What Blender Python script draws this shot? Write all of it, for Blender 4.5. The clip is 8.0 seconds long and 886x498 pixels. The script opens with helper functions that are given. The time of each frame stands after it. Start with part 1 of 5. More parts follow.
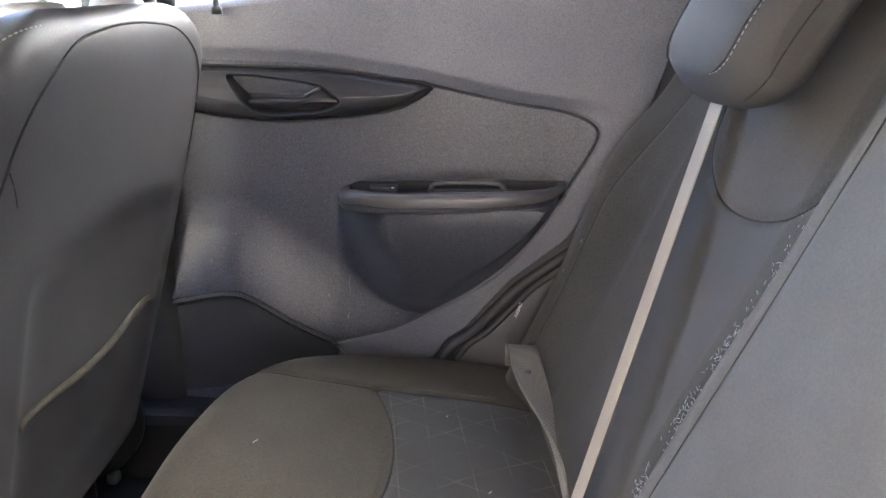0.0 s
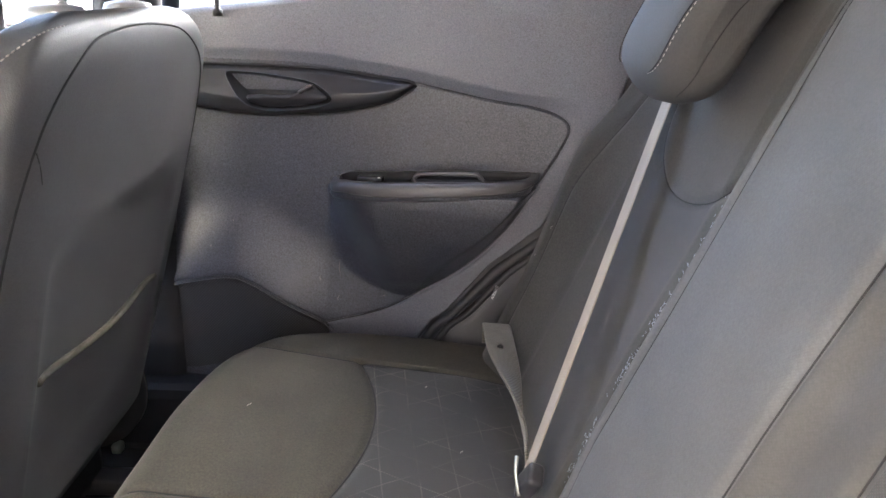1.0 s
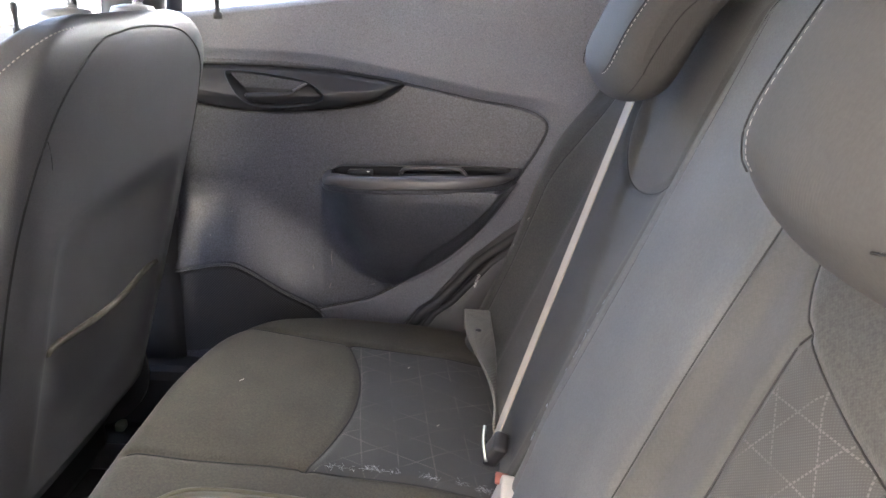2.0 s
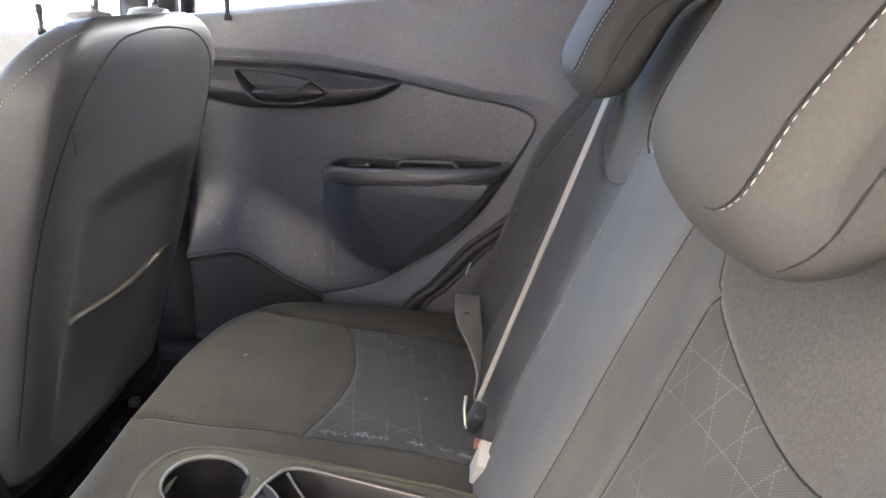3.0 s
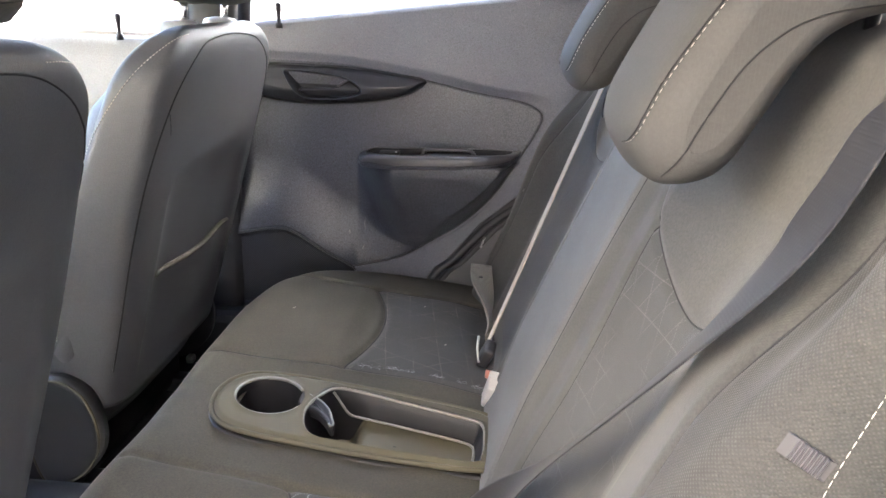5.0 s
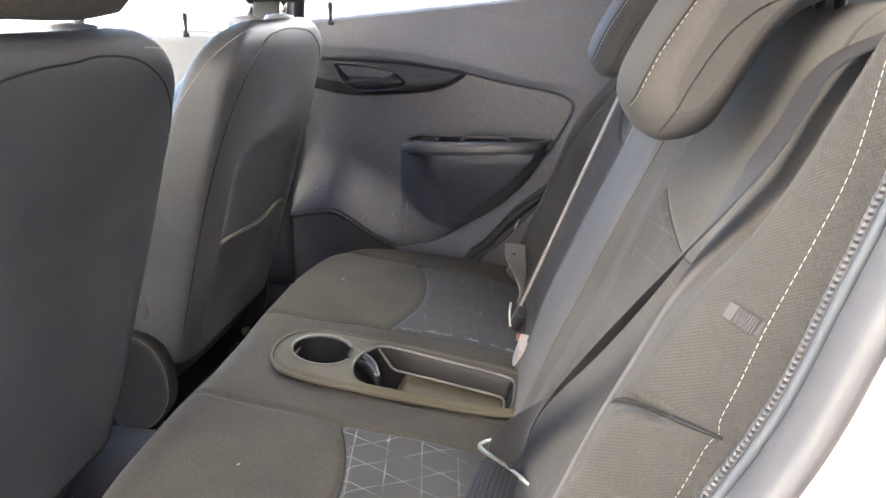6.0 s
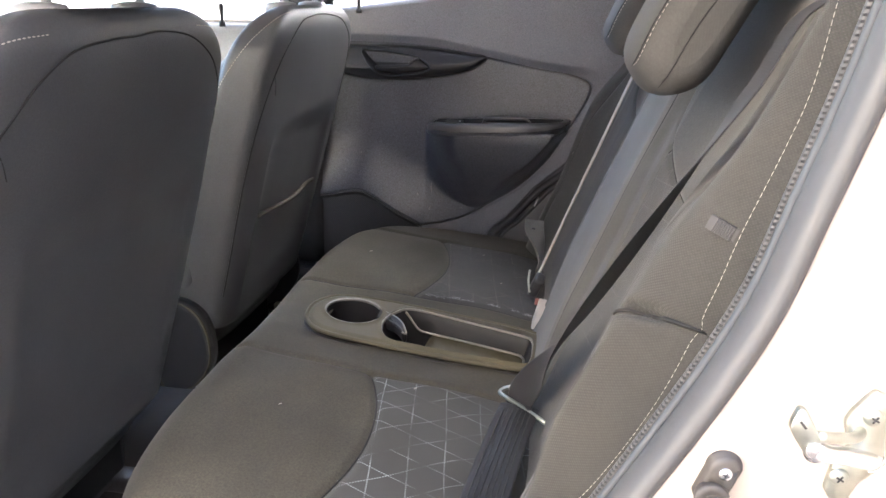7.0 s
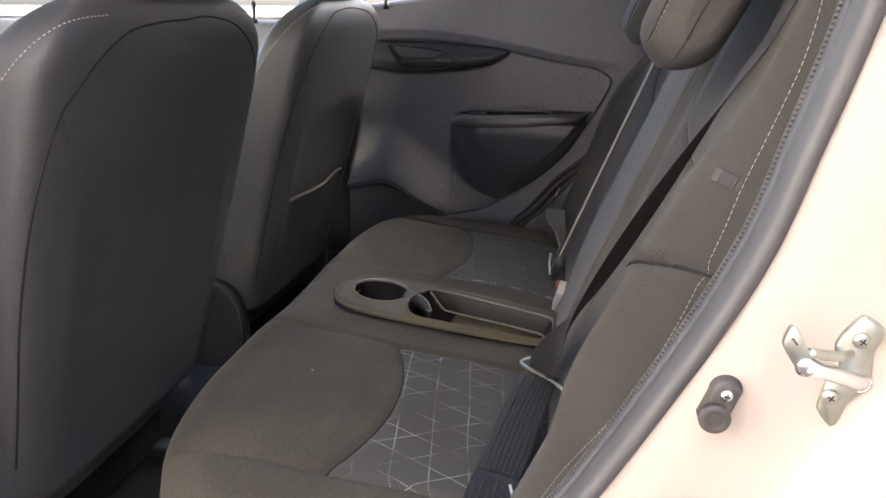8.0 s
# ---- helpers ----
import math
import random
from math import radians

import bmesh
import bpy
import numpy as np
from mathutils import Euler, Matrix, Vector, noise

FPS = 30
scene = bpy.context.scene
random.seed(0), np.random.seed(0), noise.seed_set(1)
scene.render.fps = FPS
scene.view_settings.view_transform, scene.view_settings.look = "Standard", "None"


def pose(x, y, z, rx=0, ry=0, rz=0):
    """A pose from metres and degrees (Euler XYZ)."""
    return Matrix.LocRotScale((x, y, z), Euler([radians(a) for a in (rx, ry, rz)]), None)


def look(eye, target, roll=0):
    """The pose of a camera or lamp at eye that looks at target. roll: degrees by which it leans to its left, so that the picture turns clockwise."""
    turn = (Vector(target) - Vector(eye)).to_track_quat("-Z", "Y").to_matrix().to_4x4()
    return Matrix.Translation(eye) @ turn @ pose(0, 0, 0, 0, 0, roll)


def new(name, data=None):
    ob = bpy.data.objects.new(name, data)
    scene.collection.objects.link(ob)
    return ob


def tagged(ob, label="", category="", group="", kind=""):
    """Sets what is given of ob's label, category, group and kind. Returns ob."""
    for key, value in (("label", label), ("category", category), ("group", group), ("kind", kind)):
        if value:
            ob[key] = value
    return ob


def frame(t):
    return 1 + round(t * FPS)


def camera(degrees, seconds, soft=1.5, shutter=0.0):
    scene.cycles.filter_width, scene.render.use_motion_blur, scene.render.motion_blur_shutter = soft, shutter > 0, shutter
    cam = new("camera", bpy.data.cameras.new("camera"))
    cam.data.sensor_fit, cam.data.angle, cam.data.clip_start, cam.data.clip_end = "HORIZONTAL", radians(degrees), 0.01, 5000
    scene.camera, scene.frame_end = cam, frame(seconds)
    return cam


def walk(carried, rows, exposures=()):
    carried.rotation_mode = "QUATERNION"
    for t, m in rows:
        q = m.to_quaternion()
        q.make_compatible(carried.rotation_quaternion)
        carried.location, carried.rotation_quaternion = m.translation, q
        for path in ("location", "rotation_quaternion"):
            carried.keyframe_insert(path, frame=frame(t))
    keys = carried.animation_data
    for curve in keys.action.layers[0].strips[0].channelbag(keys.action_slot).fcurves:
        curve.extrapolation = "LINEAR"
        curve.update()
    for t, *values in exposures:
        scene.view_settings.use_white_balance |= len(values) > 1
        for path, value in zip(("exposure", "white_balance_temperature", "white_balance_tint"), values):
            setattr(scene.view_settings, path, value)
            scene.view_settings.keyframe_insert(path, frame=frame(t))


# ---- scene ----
cam = camera(63.4, 8.0)
PATH = [
    (0, (-0.009, 0.012, 1.061), (-0.05, 1.888, 0.369), 0.5),
    (0.5, (0.007, -0.03, 1.066), (-0.03, 1.846, 0.372), 0.8),
    (1, (0.02, -0.073, 1.067), (-0.02, 1.805, 0.38), 1.0),
    (1.5, (0.038, -0.107, 1.068), (-0.01, 1.772, 0.386), 1.1),
    (3, (0.094, -0.214, 1.079), (-0.001, 1.664, 0.398), 1.5),
    (3.5, (0.102, -0.258, 1.079), (-0.011, 1.619, 0.398), 1.4),
    (4, (0.099, -0.313, 1.076), (-0.026, 1.564, 0.399), 1.5),
    (5.5, (0.112, -0.475, 1.089), (-0.07, 1.406, 0.433), 1.6),
    (6, (0.12, -0.535, 1.074), (-0.131, 1.339, 0.42), 1.1),
    (6.5, (0.126, -0.583, 1.064), (-0.137, 1.287, 0.407), 0.9),
    (7, (0.131, -0.622, 1.051), (-0.18, 1.241, 0.394), 0.5),
    (7.5, (0.137, -0.655, 1.037), (-0.212, 1.203, 0.386), 0.3),
    (8, (0.137, -0.679, 1.028), (-0.234, 1.178, 0.386), 0.2),
]
walk(cam, [(t, look(eye, target, roll)) for t, eye, target, roll in PATH],
     exposures=[(0, 5.28, 6100, 11), (3.5, 5.10, 6000, 10), (5.5, 5.23, 6000, 9), (6.5, 5.03, 6000, 9), (7, 4.76, 6000, 10), (7.5, 4.40, 6050, 11), (8, 4.08, 6100, 12)])

# ---- world and light ----
world = bpy.data.worlds.new("sky")
scene.world = world
world.use_nodes = True
wn = world.node_tree.nodes
sky = wn.new("ShaderNodeTexSky")
sky.sky_type = "NISHITA"
sky.sun_disc = False
sky.sun_elevation = radians(45)
sky.sun_rotation = radians(53.1)
sky.air_density, sky.dust_density, sky.ozone_density = 0.7, 5.0, 0.6
wn["Background"].inputs["Strength"].default_value = 0.14
world.node_tree.links.new(sky.outputs[0], wn["Background"].inputs["Color"])
sun = new("sun", bpy.data.lights.new("sun", "SUN"))
sun.data.energy, sun.data.angle, sun.data.color = 4.0, radians(0.6), (1.0, 0.95, 0.88)
sun.matrix_world = look((4.0, 3.0, 5.0), (0, 0, 0))


# ---- materials ----
def material(name, rgb, rough=0.6, metal=0.0, grain=0.0, grain_scale=900.0, mottle=0.18, mottle_scale=9.0, weave=0.0, weave_scale=0.002,
             sheen=0.0, spec=0.5, coat=0.0, dust=0.0, speckle=0.0, speckle_scale=420.0):
    m = bpy.data.materials.new(name)
    m.use_nodes = True
    n, l = m.node_tree.nodes, m.node_tree.links
    b = n["Principled BSDF"]
    b.inputs["Roughness"].default_value = rough
    b.inputs["Metallic"].default_value = metal
    b.inputs["Specular IOR Level"].default_value = spec
    b.inputs["Sheen Weight"].default_value = sheen
    b.inputs["Sheen Roughness"].default_value = 0.5
    b.inputs["Coat Weight"].default_value = coat
    tc = n.new("ShaderNodeTexCoord")
    big = n.new("ShaderNodeTexNoise")
    big.inputs["Scale"].default_value, big.inputs["Detail"].default_value = mottle_scale, 5.0
    l.new(tc.outputs["Object"], big.inputs["Vector"])
    ramp = n.new("ShaderNodeMapRange")
    ramp.inputs["From Min"].default_value, ramp.inputs["From Max"].default_value = 0.3, 0.7
    ramp.inputs["To Min"].default_value, ramp.inputs["To Max"].default_value = 1 - mottle, 1 + mottle
    l.new(big.outputs["Fac"], ramp.inputs["Value"])
    mul = n.new("ShaderNodeMix")
    mul.data_type, mul.blend_type = "RGBA", "MULTIPLY"
    mul.inputs["Factor"].default_value = 1.0
    mul.inputs["A"].default_value = (*rgb, 1)
    l.new(ramp.outputs["Result"], mul.inputs["B"])
    colour = mul.outputs["Result"]
    if dust:
        spot = n.new("ShaderNodeTexNoise")
        spot.inputs["Scale"].default_value, spot.inputs["Detail"].default_value, spot.inputs["Roughness"].default_value = 38.0, 8.0, 0.75
        l.new(tc.outputs["Object"], spot.inputs["Vector"])
        cut = n.new("ShaderNodeMapRange")
        cut.inputs["From Min"].default_value, cut.inputs["From Max"].default_value = 0.56, 0.80
        cut.inputs["To Max"].default_value = dust
        l.new(spot.outputs["Fac"], cut.inputs["Value"])
        mix = n.new("ShaderNodeMix")
        mix.data_type = "RGBA"
        mix.inputs["B"].default_value = (0.28, 0.25, 0.21, 1)
        l.new(cut.outputs["Result"], mix.inputs["Factor"])
        l.new(colour, mix.inputs["A"])
        colour = mix.outputs["Result"]
    if speckle:
        grit = n.new("ShaderNodeTexNoise")
        grit.inputs["Scale"].default_value, grit.inputs["Detail"].default_value, grit.inputs["Roughness"].default_value = speckle_scale, 3.0, 0.7
        l.new(tc.outputs["Object"], grit.inputs["Vector"])
        span = n.new("ShaderNodeMapRange")
        span.inputs["From Min"].default_value, span.inputs["From Max"].default_value = 0.32, 0.68
        span.inputs["To Min"].default_value, span.inputs["To Max"].default_value = 1 - speckle, 1 + speckle
        l.new(grit.outputs["Fac"], span.inputs["Value"])
        sp = n.new("ShaderNodeMix")
        sp.data_type, sp.blend_type = "RGBA", "MULTIPLY"
        sp.inputs["Factor"].default_value = 1.0
        l.new(colour, sp.inputs["A"])
        l.new(span.outputs["Result"], sp.inputs["B"])
        colour = sp.outputs["Result"]
    l.new(colour, b.inputs["Base Color"])
    height = None
    if grain:
        fine = n.new("ShaderNodeTexNoise")
        fine.inputs["Scale"].default_value, fine.inputs["Detail"].default_value = grain_scale, 2.0
        l.new(tc.outputs["Object"], fine.inputs["Vector"])
        height, strength = fine.outputs["Fac"], grain
    if weave:
        uv = n.new("ShaderNodeUVMap")
        mp = n.new("ShaderNodeMapping")
        mp.inputs["Rotation"].default_value = (0, 0, radians(45))
        l.new(uv.outputs["UV"], mp.inputs["Vector"])
        waves = []
        for axis in ("X", "Y"):
            w = n.new("ShaderNodeTexWave")
            w.bands_direction = axis
            w.inputs["Scale"].default_value = 0.314 / weave_scale
            w.inputs["Distortion"].default_value = 0.0
            l.new(mp.outputs["Vector"], w.inputs["Vector"])
            waves.append(w.outputs["Fac"])
        mx = n.new("ShaderNodeMath")
        mx.operation = "MULTIPLY"
        l.new(waves[0], mx.inputs[0])
        l.new(waves[1], mx.inputs[1])
        height, strength = mx.outputs[0], weave
        dark = n.new("ShaderNodeMapRange")
        dark.inputs["To Min"].default_value, dark.inputs["To Max"].default_value = 1 - 0.35 * weave, 1 + 0.5 * weave
        l.new(mx.outputs[0], dark.inputs["Value"])
        thread = n.new("ShaderNodeMix")
        thread.data_type, thread.blend_type = "RGBA", "MULTIPLY"
        thread.inputs["Factor"].default_value = 1.0
        l.new(colour, thread.inputs["A"])
        l.new(dark.outputs["Result"], thread.inputs["B"])
        l.new(thread.outputs["Result"], b.inputs["Base Color"])
    if height is not None:
        bump = n.new("ShaderNodeBump")
        bump.inputs["Strength"].default_value, bump.inputs["Distance"].default_value = strength, 0.0006
        l.new(height, bump.inputs["Height"])
        l.new(bump.outputs["Normal"], b.inputs["Normal"])
    return m


def triangle_cloth(name, rgb, thread_rgb, period, most, fuzz=0.05):
    """Woven cloth with three families of pale broken threads that cross as triangles; uv in metres."""
    m = material(name, rgb, 0.9, weave=0.35, weave_scale=0.0016, sheen=fuzz)
    n, l = m.node_tree.nodes, m.node_tree.links
    b = n["Principled BSDF"]
    before = b.inputs["Base Color"].links[0].from_socket
    uv = n.new("ShaderNodeUVMap")
    sep = n.new("ShaderNodeSeparateXYZ")
    l.new(uv.outputs["UV"], sep.inputs[0])

    def calc(op, a, c=None):
        q = n.new("ShaderNodeMath")
        q.operation = op
        for k, v in enumerate((a, c)):
            if v is None:
                continue
            if isinstance(v, (int, float)):
                q.inputs[k].default_value = v
            else:
                l.new(v, q.inputs[k])
        return q.outputs[0]

    total = None
    for k, deg in enumerate((8, 68, 128)):
        ca, sa = math.cos(radians(deg)), math.sin(radians(deg))
        across = calc("ADD", calc("MULTIPLY", sep.outputs[0], ca / period), calc("MULTIPLY", sep.outputs[1], sa / period))
        along = calc("ADD", calc("MULTIPLY", sep.outputs[0], -sa), calc("MULTIPLY", sep.outputs[1], ca))
        off = calc("ABSOLUTE", calc("SUBTRACT", calc("FRACT", across), 0.5))
        line = calc("GREATER_THAN", 0.018, off)
        dash = calc("GREATER_THAN", calc("FRACT", calc("MULTIPLY", along, 330.0)), 0.35)
        one = calc("MULTIPLY", line, dash)
        total = one if total is None else calc("MAXIMUM", total, one)
    wear = n.new("ShaderNodeTexNoise")
    wear.inputs["Scale"].default_value, wear.inputs["Detail"].default_value = 16.0, 6.0
    l.new(uv.outputs["UV"], wear.inputs["Vector"])
    keep = n.new("ShaderNodeMapRange")
    keep.inputs["From Min"].default_value, keep.inputs["From Max"].default_value = 0.40, 0.62
    keep.inputs["To Max"].default_value = most
    l.new(wear.outputs["Fac"], keep.inputs["Value"])
    fac = calc("MULTIPLY", total, keep.outputs["Result"])
    mix = n.new("ShaderNodeMix")
    mix.data_type = "RGBA"
    mix.inputs["B"].default_value = (*thread_rgb, 1)
    l.new(fac, mix.inputs["Factor"])
    l.new(before, mix.inputs["A"])
    l.new(mix.outputs["Result"], b.inputs["Base Color"])
    return m


CLOTH = material("dark_knit_cloth", (0.037, 0.0333, 0.0235), 0.92, speckle=0.34, weave=0.12, weave_scale=0.0018, sheen=0.04, mottle=0.20, dust=0.04)
CLOTH_BACK = material("fuzzy_knit_cloth", (0.035, 0.0343, 0.0302), 0.92, speckle=0.34, weave=0.12, weave_scale=0.0018, sheen=0.10, mottle=0.20, dust=0.04)
CLOTH_HEAD = material("smooth_headrest_cloth", (0.046, 0.0451, 0.0432), 0.8, speckle=0.10, mottle=0.07, spec=0.3, weave=0.05, weave_scale=0.0017)
CLOTH_BOLSTER = material("coarse_knit_cloth", (0.030, 0.0290, 0.0250), 0.9, speckle=0.12, weave=0.45, weave_scale=0.0018, sheen=0.05, mottle=0.15)
CLOTH_STRIP = material("mid_grey_knit_cloth", (0.055, 0.0548, 0.052), 0.9, speckle=0.12, weave=0.10, weave_scale=0.0018, sheen=0.04, mottle=0.16)
CLOTH_CENTRE = material("blue_grey_knit_cloth", (0.082, 0.083, 0.082), 0.9, speckle=0.12, weave=0.10, weave_scale=0.0018, sheen=0.04, mottle=0.16)
PATTERN = triangle_cloth("triangle_pattern_cloth", (0.0384, 0.0384, 0.036), (0.36, 0.41, 0.41), 0.040, 0.62)
PATTERN_FAR = triangle_cloth("worn_triangle_pattern_cloth", (0.036, 0.036, 0.035), (0.34, 0.31, 0.27), 0.040, 0.24)
PATTERN_BACK = triangle_cloth("triangle_pattern_back_cloth", (0.0432, 0.0432, 0.0408), (0.26, 0.25, 0.24), 0.034, 0.20, 0.05)
PATTERN_WORN = triangle_cloth("worn_plain_back_cloth", (0.043, 0.044, 0.045), (0.22, 0.23, 0.25), 0.040, 0.05, 0.05)
VINYL = material("dark_leatherette", (0.056, 0.057, 0.060), 0.50, speckle=0.12, grain=0.4, grain_scale=700, mottle=0.10, spec=0.42)
PLASTIC = material("grained_black_plastic", (0.046, 0.049, 0.060), 0.30, speckle=0.62, speckle_scale=400, grain=1.0, grain_scale=620, mottle=0.08, spec=0.6, dust=0.05)
# paler copy of the door plastic: light on upward faces put into the colour
PLASTIC_LIT = material("lit_grained_plastic", (0.115, 0.119, 0.138), 0.45, speckle=0.3, speckle_scale=520, grain=0.7, grain_scale=620, mottle=0.06, spec=0.4)
# light from the windows is put into this pale bluish colour
DOOR_LIT = material("lit_door_plastic", (0.192, 0.198, 0.21), 0.5, speckle=0.15, grain=0.5, grain_scale=620, mottle=0.06)
SMOOTH = material("smooth_black_plastic", (0.0264, 0.0258, 0.0276), 0.38, grain=0.1, grain_scale=800, mottle=0.08, spec=0.45)
CONSOLE = material("satin_console_plastic", (0.070, 0.064, 0.043), 0.6, spec=0.22, grain=0.3, grain_scale=900, mottle=0.10, dust=0.06)
# paler than the console: edge highlights are put into this colour
EDGE_GLINT = material("highlight_plastic_edge", (0.13, 0.126, 0.11), 0.28, spec=0.6, mottle=0.25, mottle_scale=60)
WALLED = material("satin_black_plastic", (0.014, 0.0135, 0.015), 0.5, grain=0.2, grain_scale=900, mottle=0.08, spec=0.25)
SOFT = material("soft_black_plastic", (0.066, 0.0636, 0.0672), 0.30, grain=0.2, grain_scale=800, mottle=0.06, spec=0.45)
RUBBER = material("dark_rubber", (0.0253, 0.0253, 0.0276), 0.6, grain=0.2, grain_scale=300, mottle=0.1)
SEAL = material("grey_rubber_seal", (0.062, 0.063, 0.064), 0.55, grain=0.15, grain_scale=300, mottle=0.06)
TAG = material("grey_ribbed_tape", (0.027, 0.026, 0.028), 0.6, mottle=0.1)
SEAL_DARK = material("worn_black_rubber", (0.048, 0.044, 0.041), 0.55, grain=0.2, grain_scale=300, mottle=0.15, mottle_scale=60)
SEAL_BLUE_LIT = material("blue_lit_rubber", (0.048, 0.055, 0.062), 0.65, grain=0.1, grain_scale=300, mottle=0.06)
THREAD_DARK = material("black_thread", (0.006, 0.006, 0.006), 0.8)
THREAD_PALE = material("pale_thread", (0.351, 0.325, 0.2925), 0.8)
# one webbing in three tones, with light and shade put into the colour
WEBBING_LIT = material("lit_belt_webbing", (0.24, 0.203, 0.155), 0.55, weave=0.15, weave_scale=0.0022, sheen=0.3, mottle=0.06)
WEBBING_DIM = material("dim_belt_webbing", (0.11, 0.098, 0.072), 0.6, weave=0.9, weave_scale=0.0030, sheen=0.2, mottle=0.06)
WEBBING_SHADE = material("shaded_belt_webbing", (0.014, 0.014, 0.016), 0.6, spec=0.25, weave=0.15, weave_scale=0.0022, sheen=0.05, mottle=0.06)
WEBBING_RIB = material("dark_grey_rib", (0.022, 0.021, 0.019), 0.6, mottle=0.1)
CHROME = material("polished_metal", (0.75, 0.75, 0.76), 0.22, metal=1.0, mottle=0.05)
ZINC = material("zinc_plated_steel", (0.42, 0.44, 0.39), 0.38, metal=1.0, grain=0.15, grain_scale=400, mottle=0.15, mottle_scale=60)
PAINT = material("cream_white_car_paint", (0.37, 0.322, 0.283), 0.3, coat=0.6, mottle=0.02)
CARPET = material("black_carpet", (0.012, 0.011, 0.011), 0.95, grain=1.0, grain_scale=500, mottle=0.3, mottle_scale=25)
LINER = material("grey_headliner", (0.45, 0.44, 0.43), 0.9, grain=0.3, grain_scale=600, mottle=0.05)
TRIM = material("grey_pillar_plastic", (0.066, 0.0648, 0.0684), 0.6, grain=0.4, grain_scale=700, mottle=0.06)
BUCKLE = material("pale_buckle_plastic", (0.42, 0.40, 0.38), 0.5, mottle=0.1, dust=0.1)
RED = material("red_button_plastic", (0.26, 0.10, 0.08), 0.4, mottle=0.05)
GUIDE = material("pale_grey_plastic", (0.30, 0.30, 0.31), 0.3, mottle=0.05)
SCUFF = material("pale_scuff", (0.20, 0.19, 0.18), 0.9)
WHITE_PRINT = material("white_print", (0.75, 0.75, 0.75), 0.6, mottle=0.05)
GROUND = material("dusty_concrete", (0.13, 0.115, 0.10), 0.9, grain=0.5, grain_scale=60, mottle=0.2, mottle_scale=1.5)
GLASS = bpy.data.materials.new("window_glass")
GLASS.use_nodes = True
_g = GLASS.node_tree.nodes["Principled BSDF"]
_g.inputs["Base Color"].default_value = (0.93, 0.97, 0.95, 1)
_g.inputs["Roughness"].default_value, _g.inputs["Transmission Weight"].default_value, _g.inputs["IOR"].default_value = 0.0, 1.0, 1.02


# ---- building helpers ----
from mathutils.bvhtree import BVHTree


class Geo:
    """Vertices and faces that are gathered for one mesh."""

    def __init__(self):
        self.v, self.f, self.uv = [], [], []

    def add(self, verts, faces):
        k = len(self.v)
        self.v += [tuple(map(float, p)) for p in verts]
        self.f += [tuple(i + k for i in q) for q in faces]
        return self

    def mesh(self, name):
        me = bpy.data.meshes.new(name)
        me.from_pydata(self.v, [], self.f)
        return me


def smooth_on(me, on=True):
    me.polygons.foreach_set("use_smooth", [on] * len(me.polygons))


def box_uv(me):
    """A plain uv in metres, from the two widest sides of the mesh."""
    co = np.empty(len(me.vertices) * 3)
    me.vertices.foreach_get("co", co)
    co = co.reshape(-1, 3)
    order = np.argsort(np.ptp(co, axis=0))[::-1][:2]
    idx = np.empty(len(me.loops), int)
    me.loops.foreach_get("vertex_index", idx)
    lay = me.uv_layers.new(name="UVMap")
    lay.data.foreach_set("uv", co[idx][:, order].ravel())


def thing(name, label, category, kind="", group="", at=(0, 0, 0)):
    ob = new(name)
    ob.empty_display_size = 0.05
    ob.location = at
    bpy.context.view_layer.update()
    return tagged(ob, label, category, group, kind)


def part(name, geo, mat, parent, label="", smooth=True, kind=""):
    """Links a Geo, a bmesh or a mesh as one object under a thing or a part; its coordinates are the world's."""
    if isinstance(geo, Geo):
        me = geo.mesh(name)
    elif isinstance(geo, bmesh.types.BMesh):
        me = bpy.data.meshes.new(name)
        geo.to_mesh(me)
        geo.free()
    else:
        me = geo
    if not me.uv_layers:
        box_uv(me)
    if mat is not None:
        me.materials.append(mat)
    smooth_on(me, smooth)
    ob = new(name, me)
    if parent is not None:
        ob.parent = parent
        if parent.type == "EMPTY":
            ob.matrix_parent_inverse = Matrix.Translation(parent.location).inverted()
    return tagged(ob, label, kind=kind)


def setting(name, geo, mat, label, category, smooth=False):
    ob = part(name, geo, mat, None, "", smooth)
    return tagged(ob, label, category, kind="structure")


def rbox(centre, size, bevel=0.004, turn=(0, 0, 0), segments=2):
    bm = bmesh.new()
    bmesh.ops.create_cube(bm, size=1.0)
    bmesh.ops.scale(bm, vec=size, verts=bm.verts)
    bmesh.ops.bevel(bm, geom=bm.edges[:], offset=bevel, segments=segments, affect="EDGES", profile=0.6)
    bmesh.ops.transform(bm, matrix=pose(*centre, *turn), verts=bm.verts)
    return bm


def spline(pts, n):
    """A smooth curve of n points through a few points (Catmull-Rom)."""
    p = np.array(pts, float)
    p = np.vstack([2 * p[0] - p[1], p, 2 * p[-1] - p[-2]])
    out = []
    for u in np.linspace(0, len(pts) - 1 - 1e-9, n):
        k, t = int(u), u - int(u)
        a, b, c, d = p[k:k + 4]
        out.append(0.5 * (2 * b + (c - a) * t + (2 * a - 5 * b + 4 * c - d) * t * t + (3 * b - a - 3 * c + d) * t ** 3))
    return np.array(out)


def ring_spline(pts, n):
    p = [*pts[-2:], *pts, *pts[:3]]
    q = spline(p, 8 * (len(p) - 1) + 1)[16:16 + 8 * len(pts)]
    q = np.vstack([q, q[:1]])
    d = np.r_[0, np.cumsum(np.linalg.norm(np.diff(q, axis=0), axis=1))]
    u = np.linspace(0, d[-1], n, endpoint=False)
    return np.column_stack([np.interp(u, d, q[:, k]) for k in range(q.shape[1])])


